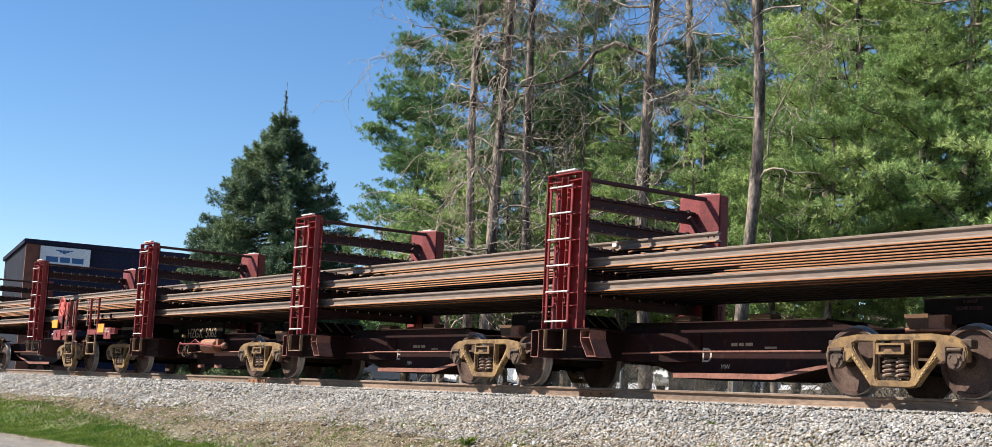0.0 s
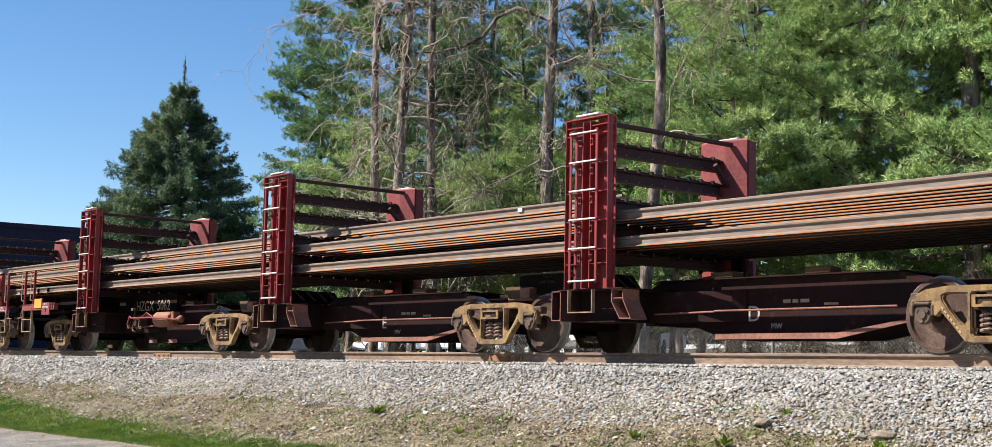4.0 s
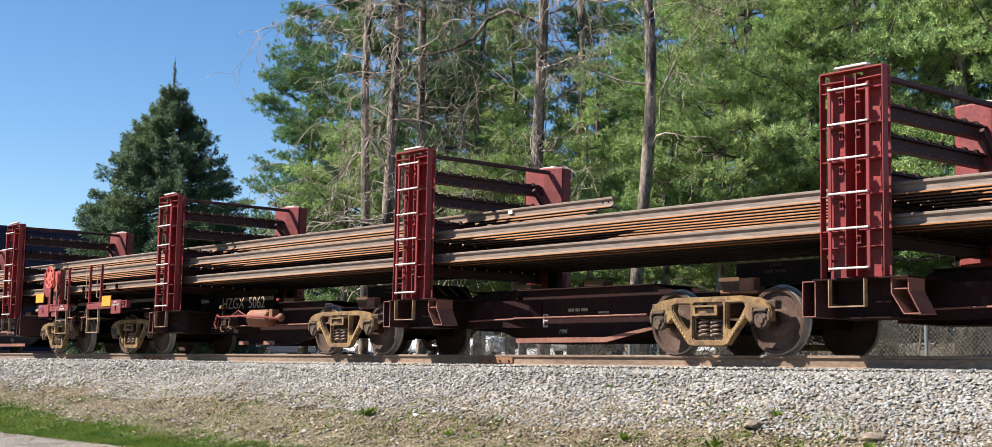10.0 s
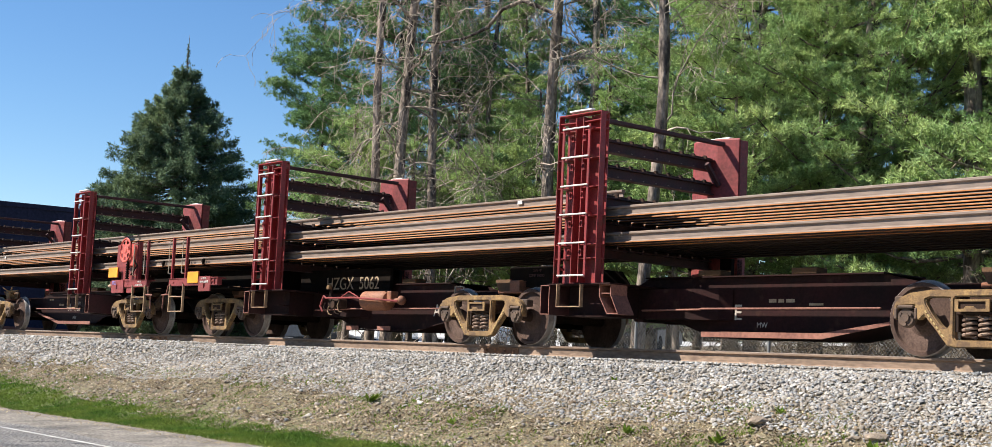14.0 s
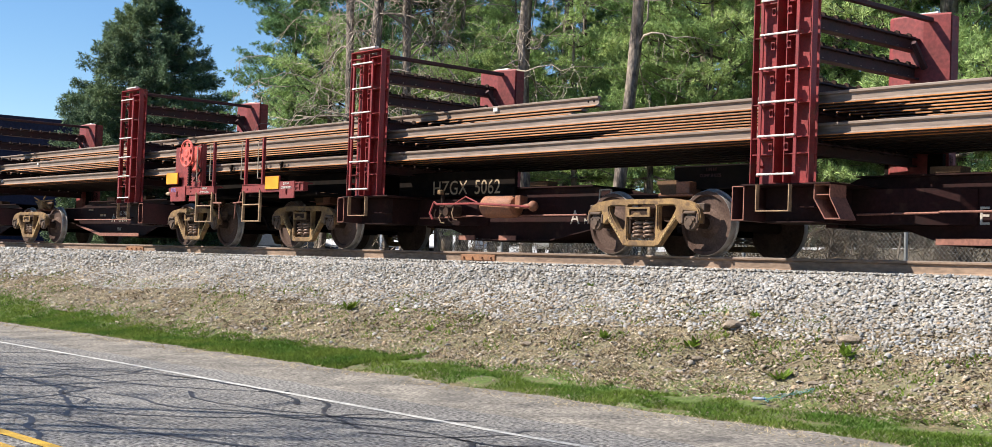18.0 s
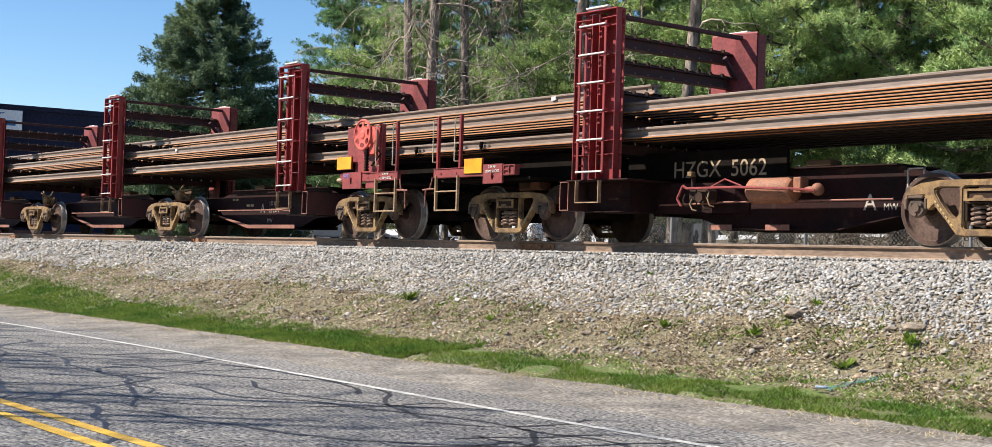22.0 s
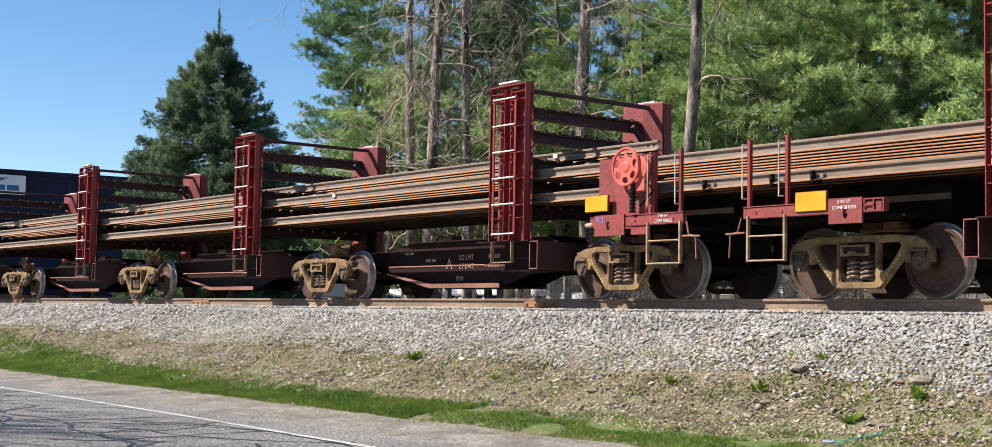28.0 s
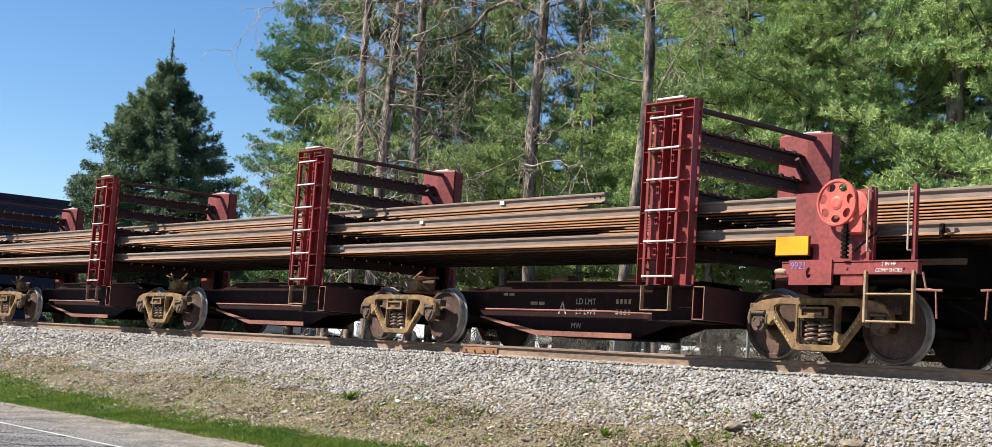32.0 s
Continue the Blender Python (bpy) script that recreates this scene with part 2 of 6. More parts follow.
CAR_WHITE = material("white_car_paint", (0.78, 0.78, 0.78), (0.72, 0.72, 0.73), 2, 0.25)
CAR_DARK = material("dark_car_paint", (0.03, 0.035, 0.045), (0.025, 0.03, 0.04), 2, 0.25)
CAR_SILVER = material("silver_car_paint", (0.42, 0.43, 0.45), (0.38, 0.39, 0.41), 2, 0.3, metal=0.5)
CAR_GLASS = material("dark_car_window", (0.02, 0.024, 0.028), (0.018, 0.02, 0.024), 2, 0.08)
RUBBER = material("tyre_rubber", (0.02, 0.02, 0.02), (0.03, 0.03, 0.03), 6, 0.85)
LOT = material("pale_parking_lot", (0.44, 0.44, 0.43), (0.36, 0.36, 0.355), 0.3, 0.9)
PLASTIC = material("clear_blue_plastic", (0.22, 0.28, 0.42), (0.42, 0.46, 0.52), 9, 0.3)
CORD = material("teal_plastic_cord", (0.12, 0.30, 0.27), (0.09, 0.22, 0.20), 9, 0.5)
CHALK = material("violet_chalk", (0.28, 0.22, 0.52), (0.22, 0.17, 0.42), 20, 0.9)


def ground_material():
    """Soil: grass-green, dry litter and gravel told apart by the place on the bank."""
    m = bpy.data.materials.new("roadside_soil")
    m.use_nodes = True
    N, L = m.node_tree.nodes, m.node_tree.links
    b = N["Principled BSDF"]
    b.inputs["Roughness"].default_value = 0.95
    co = N.new("ShaderNodeTexCoord")
    sep = N.new("ShaderNodeSeparateXYZ")
    L.new(co.outputs["Object"], sep.inputs[0])
    wob = N.new("ShaderNodeTexNoise")
    wob.inputs["Scale"].default_value, wob.inputs["Detail"].default_value = 0.8, 6
    L.new(co.outputs["Object"], wob.inputs[0])
    mad = N.new("ShaderNodeMath")
    mad.operation = "MULTIPLY_ADD"
    mad.inputs[1].default_value = 1.3
    L.new(wob.outputs[0], mad.inputs[0])
    L.new(sep.outputs["Y"], mad.inputs[2])
    tone = N.new("ShaderNodeValToRGB")
    cr = tone.color_ramp
    mr = N.new("ShaderNodeMapRange")
    mr.inputs[1].default_value, mr.inputs[2].default_value = 8.0, 20.0
    L.new(mad.outputs[0], mr.inputs[0])
    L.new(mr.outputs[0], tone.inputs[0])
    # ballast stops are darkened to stand for shade between the stones
    stops = [(0.0, (0.24, 0.20, 0.15)), (0.12, (0.22, 0.19, 0.13)), (0.15, (0.085, 0.13, 0.022)), (0.24, (0.10, 0.14, 0.03)),
             (0.27, (0.155, 0.14, 0.075)), (0.36, (0.185, 0.155, 0.10)), (0.42, (0.16, 0.145, 0.125)), (0.72, (0.16, 0.15, 0.135)), (0.8, (0.12, 0.09, 0.06)), (1.0, (0.085, 0.068, 0.042))]
    for k, (pos, col) in enumerate(stops):
        e = cr.elements[k] if k < 2 else cr.elements.new(pos)
        e.position, e.color = pos, (*col, 1)
    fine = N.new("ShaderNodeTexNoise")
    fine.inputs["Scale"].default_value, fine.inputs["Detail"].default_value = 28, 6
    L.new(co.outputs["Object"], fine.inputs[0])
    g = N.new("ShaderNodeMapRange")
    g.inputs[1].default_value, g.inputs[2].default_value, g.inputs[3].default_value, g.inputs[4].default_value = 0.3, 0.7, 0.5, 1.4
    L.new(fine.outputs[0], g.inputs[0])
    mul = N.new("ShaderNodeMix")
    mul.data_type, mul.blend_type = "RGBA", "MULTIPLY"
    mul.inputs[0].default_value = 1
    drift = N.new("ShaderNodeTexNoise")
    drift.inputs["Scale"].default_value, drift.inputs["Detail"].default_value = 3.2, 8
    L.new(co.outputs["Object"], drift.inputs[0])
    dr = N.new("ShaderNodeMapRange")
    dr.inputs[1].default_value, dr.inputs[2].default_value, dr.inputs[4].default_value = 0.46, 0.62, 0.75
    L.new(drift.outputs[0], dr.inputs[0])
    litter = N.new("ShaderNodeMix")
    litter.data_type = "RGBA"
    litter.inputs[7].default_value = (0.13, 0.10, 0.055, 1)
    L.new(dr.outputs[0], litter.inputs[0])
    L.new(tone.outputs[0], litter.inputs[6])
    L.new(litter.outputs[2], mul.inputs[6])
    L.new(g.outputs[0], mul.inputs[7])
    L.new(mul.outputs[2], b.inputs["Base Color"])
    bp = N.new("ShaderNodeBump")
    bp.inputs["Strength"].default_value, bp.inputs["Distance"].default_value = 0.8, 0.04
    L.new(fine.outputs[0], bp.inputs["Height"])
    L.new(bp.outputs[0], b.inputs["Normal"])
    return m


SOIL = ground_material()


def many_stones(m, tones):
    """Gives each stone of a heap one of several tones of rock."""
    N, L = m.node_tree.nodes, m.node_tree.links
    geo = N.new("ShaderNodeNewGeometry")
    ramp = N.new("ShaderNodeValToRGB")
    ramp.color_ramp.interpolation = "CONSTANT"
    for k, tone in enumerate(tones):
        e = ramp.color_ramp.elements[k] if k < 2 else ramp.color_ramp.elements.new(0.5)
        e.position, e.color = k / len(tones), (*tone, 1)
    L.new(geo.outputs["Random Per Island"], ramp.inputs[0])
    b = N["Principled BSDF"]
    mul = N.new("ShaderNodeMix")
    mul.data_type, mul.blend_type = "RGBA", "MULTIPLY"
    mul.inputs[0].default_value = 1
    L.new(b.inputs["Base Color"].links[0].from_socket, mul.inputs[6])
    L.new(ramp.outputs[0], mul.inputs[7])
    L.new(mul.outputs[2], b.inputs["Base Color"])


many_stones(STONE, [(1.0, 0.99, 0.97), (0.60, 0.63, 0.66), (1.12, 1.06, 0.96), (0.80, 0.83, 0.87), (1.32, 1.32, 1.30), (0.78, 0.71, 0.62), (0.92, 0.97, 1.03), (0.48, 0.48, 0.49), (1.12, 1.10, 1.06), (0.88, 0.82, 0.76)])
many_stones(PEBBLE, [(1.0, 0.95, 0.88), (0.6, 0.52, 0.42), (1.4, 1.35, 1.25), (0.9, 0.75, 0.6), (0.7, 0.7, 0.7), (1.2, 1.02, 0.8), (0.45, 0.38, 0.3), (1.05, 0.85, 0.75)])


# ---- mesh tools ----
def mesh_of(name, bm, mats, smooth=False):
    me = bpy.data.meshes.new(name)
    bmesh.ops.recalc_face_normals(bm, faces=bm.faces)
    bm.to_mesh(me)
    bm.free()
    for m in (mats if isinstance(mats, (list, tuple)) else [mats]):
        me.materials.append(m)
    if smooth:
        me.shade_smooth()
        me.set_sharp_from_angle(angle=radians(35))
    return me


def part(name, bm, mat, parent, label="", smooth=False):
    """Links a bmesh as one mesh object under a thing or a part."""
    ob = new(name, bm if isinstance(bm, bpy.types.Mesh) else mesh_of(name, bm, mat, smooth))
    ob.parent = parent
    return tagged(ob, label)


def box(bm, x0, x1, y0, y1, z0, z1, bevel=0.0, m=None):
    c = bmesh.ops.create_cube(bm, size=1, matrix=Matrix.Translation(((x0 + x1) / 2, (y0 + y1) / 2, (z0 + z1) / 2)) @ Matrix.Diagonal((abs(x1 - x0), abs(y1 - y0), abs(z1 - z0), 1)))
    vs = c["verts"]
    if bevel:
        es = list({e for v in vs for e in v.link_edges})
        vs = bmesh.ops.bevel(bm, geom=es, offset=bevel, segments=1, affect="EDGES")["verts"]
    if m is not None:
        bmesh.ops.transform(bm, matrix=m, verts=vs)
    return bm


def rod(bm, a, b, r, n=8, r2=None):
    a, b = Vector(a), Vector(b)
    d = b - a
    m = Matrix.Translation((a + b) / 2) @ d.to_track_quat("Z", "Y").to_matrix().to_4x4()
    bmesh.ops.create_cone(bm, cap_ends=True, segments=n, radius1=r, radius2=r if r2 is None else r2, depth=d.length, matrix=m)
    return bm


def bent(bm, pts, r, n=6):
    for a, b in zip(pts, pts[1:]):
        rod(bm, a, b, r, n)
    return bm


def plate(bm, outline, holes, y0, y1):
    """An upright plate in the xz plane, cut by holes, from y0 to y1."""
    es = []
    for loop in (outline, *holes):
        vs = [bm.verts.new((x, y0, z)) for x, z in loop]
        es += [bm.edges.new((vs[i], vs[(i + 1) % len(vs)])) for i in range(len(vs))]
    faces = [g for g in bmesh.ops.triangle_fill(bm, use_beauty=True, use_dissolve=False, edges=es)["geom"] if isinstance(g, bmesh.types.BMFace)]
    ex = bmesh.ops.extrude_face_region(bm, geom=faces)["geom"]
    bmesh.ops.translate(bm, verts=[v for v in ex if isinstance(v, bmesh.types.BMVert)], vec=(0, y1 - y0, 0))
    return bm


def turned(bm, profile, centre, axis="Y", n=32):
    """A solid of revolution; profile: (along the axis, radius)."""
    rings = []
    for a, r in profile:
        ring = []
        for k in range(n):
            c, s = math.cos(2 * math.pi * k / n) * r, math.sin(2 * math.pi * k / n) * r
            p = {"Y": (c, a, s), "X": (a, c, s), "Z": (c, s, a)}[axis]
            ring.append(bm.verts.new(Vector(p) + Vector(centre)))
        rings.append(ring)
    for p, q in zip(rings, rings[1:]):
        for k in range(n):
            bm.faces.new((p[k], p[(k + 1) % n], q[(k + 1) % n], q[k]))
    bm.faces.new(rings[0])
    bm.faces.new(rings[-1])
    return bm


def lettering(name, text, size, mat, parent, place, label=""):
    """Raised stencil letters on an upright side that faces -y."""
    cu = bpy.data.curves.new(name, "FONT")
    cu.body, cu.size, cu.extrude = text, size, 0.002
    ob = bpy.data.objects.new(name, cu)
    scene.collection.objects.link(ob)
    bpy.context.view_layer.update()
    me = bpy.data.meshes.new_from_object(ob.evaluated_get(bpy.context.evaluated_depsgraph_get()))
    bpy.data.objects.remove(ob)
    bpy.data.curves.remove(cu)
    me.transform(pose(*place, 90))
    me.materials.clear()
    me.materials.append(mat)
    ob = part(name, me, mat, parent, label)
    return tagged(ob, label, kind="stuff") if size < 0.2 and len(text) > 1 else ob


def thing(name, label, category, group="", place=(0, 0, 0), kind=""):
    ob = new(name)
    ob.empty_display_size = 0.2
    ob.location = place
    return tagged(ob, label, category, group, kind)


def soup(name, verts, faces, mats):
    me = bpy.data.meshes.new(name)
    me.vertices.add(len(verts))
    me.vertices.foreach_set("co", np.asarray(verts, dtype=np.float32).ravel())
    f = np.asarray(faces, dtype=np.int32)
    k = f.shape[1]
    me.loops.add(f.size)
    me.loops.foreach_set("vertex_index", f.ravel())
    me.polygons.add(len(f))
    me.polygons.foreach_set("loop_start", np.arange(0, f.size, k, dtype=np.int32))
    me.polygons.foreach_set("loop_total", np.full(len(f), k, dtype=np.int32))
    for m in (mats if isinstance(mats, (list, tuple)) else [mats]):
        me.materials.append(m)
    me.update(calc_edges=True)
    return me


TRACK = 14.73          # y of the track's centre line
RAIL_Z = 1.49          # top of the running rails
AXLE = 0.435           # wheel radius


# ---- ground, road, track ----
BANK = [(-500, -0.04), (8.5, -0.04), (9.0, 0.03), (9.9, 0.10), (10.6, 0.29), (11.1, 0.53), (12.4, 1.05), (12.75, 1.22), (13.1, 1.27),
        (16.4, 1.27), (17.0, 1.10), (18.2, 0.85), (22.0, 0.95), (40.0, 1.85), (90.0, 4.1), (140.0, 4.7), (2500, 4.7)]


def bank(x, y):
    z = float(np.interp(y, [p[0] for p in BANK], [p[1] for p in BANK]))
    if 8.8 < y < 12.9:
        k = min(1, (y - 8.8) / 0.6, (12.9 - y) / 0.6)
        z += k * 0.09 * noise.noise(Vector((x * 0.35, y * 0.5, 0))) + k * 0.05 * noise.noise(Vector((x * 1.3, y * 1.6, 3)))
        z += k * 0.30 * min(1, max(0, (-27 - x) / 12)) * max(0, 1 - abs(y - 10.6) / 1.2)
    return z


def grid_ground():
    xs = [-2500, -900, -400, -220, -150, -110, -85, -70] + [-60 + 0.4 * k for k in range(146)] + [0, 4, 10, 20, 40, 80, 160, 400, 2500]
    ys = [-2500, -700, -250, -100, -50, -25, -10, 0, 5, 8.2] + [8.6 + 0.15 * k for k in range(32)] + [13.5, 14.7, 16.0, 16.4, 17, 18.2, 20, 22, 26, 32, 40, 55, 70, 90, 115, 140, 250, 700, 2500]
    v = [(x, y, bank(x, y)) for y in ys for x in xs]
    n = len(xs)
    f = [(j * n + i, j * n + i + 1, (j + 1) * n + i + 1, (j + 1) * n + i) for j in range(len(ys) - 1) for i in range(n - 1)]
    ob = new("ground", soup("ground", v, f, SOIL))
    ob.data.shade_smooth()
    return tagged(ob, "sloping roadside bank of soil, dry litter and gravel", "ground", kind="structure")


ground = grid_ground()


def road():
    bm = bmesh.new()
    box(bm, -400, 200, -1.2, 8.0, -0.25, 0.0)
    r = new("road", mesh_of("road", bm, ASPHALT))
    tagged(r, "grey worn asphalt road with cracks sealed in black", "road", kind="structure")
    bm = bmesh.new()
    rng = random.Random(4)
    vs = []
    for k in range(700):
        x = -120 + k * 0.25
        inner, outer = 7.50 + 0.26 * noise.noise(Vector((x * 0.45, 0, 0))) + 0.10 * noise.noise(Vector((x * 2.3, 0, 0))), 8.80 + 0.16 * noise.noise(Vector((x * 0.8, 5, 0))) + 0.07 * noise.noise(Vector((x * 3, 5, 0)))
        row = []
        for j in range(5):
            y = inner + (outer - inner) * j / 4
            row.append(bm.verts.new((x, y, (-0.006, 0.010, 0.022, 0.036, 0.05)[j] + (0.012 * noise.noise(Vector((x * 2, y * 3, 0))) if 0 < j else 0))))
        vs.append(row)
    for a, b in zip(vs, vs[1:]):
        for j in range(4):
            bm.faces.new((a[j], b[j], b[j + 1], a[j + 1]))
    tagged(new("pavement_shoulder", mesh_of("pavement_shoulder", bm, SHOULDER)), "pale sandy shoulder of grit beside the road", "road shoulder", kind="structure")
    for name, y, w, mat, lab in (("edge_line", 6.88, 0.09, LINE_WHITE, "worn white edge line painted on the road"), ("centre_line", 3.70, 0.11, LINE_YELLOW, "worn yellow centre line"), ("centre_line", 3.44, 0.11, LINE_YELLOW, "worn yellow centre line")):
        bm = bmesh.new()
        sway = (lambda x: float(np.interp(x, [-30, -25, -20, -15, -8, 0], [0.0, 0.10, 0.26, 0.20, -0.06, -0.10]))) if mat is LINE_WHITE else (lambda x: -0.10)
        pts = [(x * 0.5, y + sway(x * 0.5) + 0.012 * noise.noise(Vector((x * 0.3, y, 0)))) for x in range(-240, 60)]
        prev = None
        for x, yy in pts:
            cur = (bm.verts.new((x, yy - w / 2 + 0.004 * rng.random(), 0.004)), bm.verts.new((x, yy + w / 2 - 0.004 * rng.random(), 0.004)))
            if prev:
                bm.faces.new((prev[0], cur[0], cur[1], prev[1]))
            prev = cur
        part(name, bm, mat, r, lab)
    # sealed cracks wander over the lane
    for k in range(62):
        bm = bmesh.new()
        x, y = rng.uniform(-27, -4), rng.uniform(2.0, 6.8)
        ang = rng.choice([0.15, 0.5, -0.4, 1.4, 2.7]) + rng.uniform(-0.3, 0.3)
        prev = None
        long_one = k > 45
        if long_one:
            x, ang = rng.uniform(-24, -8), rng.choice([0.0, 0.35, -0.35, 2.8]) + rng.uniform(-0.2, 0.2)
        for s in range(rng.randint(45, 80) if long_one else rng.randint(10, 34)):
            ang += rng.uniform(-0.3, 0.3) if long_one else rng.uniform(-0.45, 0.45)
            x, y = x + 0.13 * math.cos(ang), y + 0.13 * math.sin(ang)
            if not 0 < y < 7.1:
                break
            w = rng.uniform(0.012, 0.028)
            nx, ny = -math.sin(ang) * w, math.cos(ang) * w
            cur = (bm.verts.new((x - nx, y - ny, 0.003)), bm.verts.new((x + nx, y + ny, 0.003)))
            if prev:
                bm.faces.new((prev[0], cur[0], cur[1], prev[1]))
            prev = cur
        part("crack_seal", bm, TAR, r, "black tar crack seal")


road()


def rail_profile(h=0.155, foot=0.14, head=0.070):
    hw, fw, wb = head / 2, foot / 2, 0.0085
    right = [(fw, 0), (fw, 0.012), (0.03, 0.026), (wb, 0.04), (wb, h - 0.046), (hw - 0.004, h - 0.036), (hw, h - 0.03), (hw, h - 0.008), (hw - 0.009, h)]
    return right + [(-x, z) for x, z in reversed(right)]


def rail_mesh(name, x0, x1, mats, foot_rows=3, top_mat=None, **kw):
    """A rail along x; mats: side and head, foot."""
    prof = rail_profile(**kw)
    bm = bmesh.new()
    n = len(prof)
    steps = max(1, int(abs(x1 - x0) / 6))
    rings = [[bm.verts.new((x0 + (x1 - x0) * s / steps, y, z)) for y, z in prof] for s in range(steps + 1)]
    for a, b in zip(rings, rings[1:]):
        for k in range(n):
            f = bm.faces.new((a[k], a[(k + 1) % n], b[(k + 1) % n], b[k]))
            lo = max(prof[k][1], prof[(k + 1) % n][1])
            if lo < (0.03 if top_mat else 0.014):
                f.material_index = 1
            # the underside of a loaded rail gets a colour darkened as shade
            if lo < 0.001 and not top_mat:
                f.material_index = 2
            if top_mat and min(prof[k][1], prof[(k + 1) % n][1]) > kw.get("h", 0.155) - 0.009:
                f.material_index = 2
    bm.faces.new(rings[0])
    bm.faces.new(rings[-1])
    return mesh_of(name, bm, mats)


def track():
    top = RAIL_Z - 0.175
    for name, dy in (("running_rail", -0.753), ("running_rail", 0.753)):
        r = new(name, rail_mesh(name, -140, 60, [RAIL_TRACK, RAIL_TRACK, RAIL_TOP], top_mat=True, h=0.175, foot=0.15, head=0.072))
        r.location = (0, TRACK + dy, top)
        tagged(r, "rust-brown running rail of the railway track on ties", "rail", "running rails of the track")
        # joint bars with bolts
        for jx in (-16.72, -28.6, -40.4):
            jx += 0 if dy < 0 else 2.4
            bm = bmesh.new()
            for sgn in (-1, 1):
                box(bm, -0.42, 0.42, sgn * 0.012, sgn * 0.032, 0.035, 0.132, 0.006)
                for bx in (-0.33, -0.12, 0.12, 0.33):
                    rod(bm, (bx, sgn * 0.03, 0.082), (bx, sgn * 0.062, 0.082), 0.019, 6)
            j = part("joint_bar", bm, JOINT, r, "rusty bolted joint bar")
            j.location = (jx, 0, 0)
    bm = bmesh.new()
    box(bm, -0.115, 0.115, -1.3, 1.3, -0.17, 0.0, 0.012)
    tie = mesh_of("railway_tie", bm, TIE)
    bm = bmesh.new()
    box(bm, -0.095, 0.095, -0.17, 0.17, 0.0, 0.016, 0.003)
    for sx in (-0.06, 0.06):
        rod(bm, (sx, -0.09, 0.01), (sx, -0.09, 0.045), 0.014, 6)
    tplate = mesh_of("tie_plate", bm, BEARING)
    rng = random.Random(2)
    for k in range(150):
        t = new("railway_tie", tie)
        t.location, t.rotation_euler = (-78 + 0.52 * k, TRACK + rng.uniform(-0.03, 0.03), top - 0.018), (0, 0, rng.uniform(-0.02, 0.02))
        tagged(t, "weathered dark timber tie bedded in ballast", "railway tie", "ties under the track")
        for sgn in (-1, 1):
            part("tie_plate", tplate, None, t).location = (0, sgn * 0.753, 0)


track()


def stones(name, zones, mat, label, seed):
    """Loose ballast on the shoulder and between the ties, thinning down the bank."""
    rng = np.random.default_rng(seed)
    unit = np.array([(1, 0, 0), (-1, 0, 0), (0, 1, 0), (0, -1, 0), (0, 0, 1), (0, 0, -1), (0.6, 0.6, 0.5), (-0.6, 0.55, 0.5), (-0.6, -0.6, 0.5), (0.6, -0.6, 0.5)])
    tri = np.array([(0, 6, 9), (0, 2, 6), (2, 7, 6), (2, 1, 7), (1, 8, 7), (1, 3, 8), (3, 9, 8), (3, 0, 9), (4, 9, 6), (4, 6, 7), (4, 7, 8), (4, 8, 9)])
    spots = []
    for x0, x1, y0, y1, count, lo, hi in zones:
        xs, ys, sz = rng.uniform(x0, x1, count), rng.uniform(y0, y1, count), rng.uniform(lo, hi, count)
        spots += [(x, y, s) for x, y, s in zip(xs, ys, sz)]
    spots = [q for q in spots if not (q[0] < -21 and q[1] < 10.1 + min(1, (-21 - q[0]) / 10) * 0.85)]
    keep = [(x, y, s) for x, y, s in spots if y > 11.75 + 0.35 * noise.noise(Vector((x * 0.5, 2, 0))) + 0.3 * noise.noise(Vector((x * 1.9, y * 2, 0))) or (s < 0.022 and rng.random() < 0.85) or rng.random() < 0.34]
    n = len(keep)
    c = np.array([(x, y, bank(x, y) + 0.35 * s + (0.03 if 13.15 < y < 13.92 else 0)) for x, y, s in keep])
    s = np.array([k[2] for k in keep])
    ax = rng.uniform(0.7, 1.35, (n, 1, 3))
    v = unit[None] * (1 + rng.uniform(-0.36, 0.36, (n, 10, 1))) * ax
    ang = rng.uniform(0, 6.283, n)
    til = rng.uniform(-0.8, 0.8, n)
    ca, sa, ct, st = np.cos(ang), np.sin(ang), np.cos(til), np.sin(til)
    x, y, z = v[..., 0], v[..., 1], v[..., 2]
    y, z = y * ct[:, None] - z * st[:, None], y * st[:, None] + z * ct[:, None]
    x, y = x * ca[:, None] - y * sa[:, None], x * sa[:, None] + y * ca[:, None]
    v = np.stack([x, y, z * 0.85], -1) * s[:, None, None] + c[:, None]
    f = (tri[None] + (np.arange(n) * 10)[:, None, None]).reshape(-1, 3)
    tagged(new(name, soup(name, v.reshape(-1, 3), f, mat)), label, "gravel", kind="stuff")


stones("ballast", ((-26, -5, 11.35, 14.05, 56000, 0.012, 0.029), (-52, -26, 11.5, 14.05, 20000, 0.020, 0.042), (-95, -52, 11.8, 14.0, 5000, 0.04, 0.07), (-40, -4, 14.05, 17.2, 6000, 0.03, 0.05), (-34, -5, 10.2, 11.6, 900, 0.02, 0.045), (-10, -4, 11.4, 14.0, 7000, 0.011, 0.026)), STONE, "loose grey limestone ballast heaped along the track", 7)
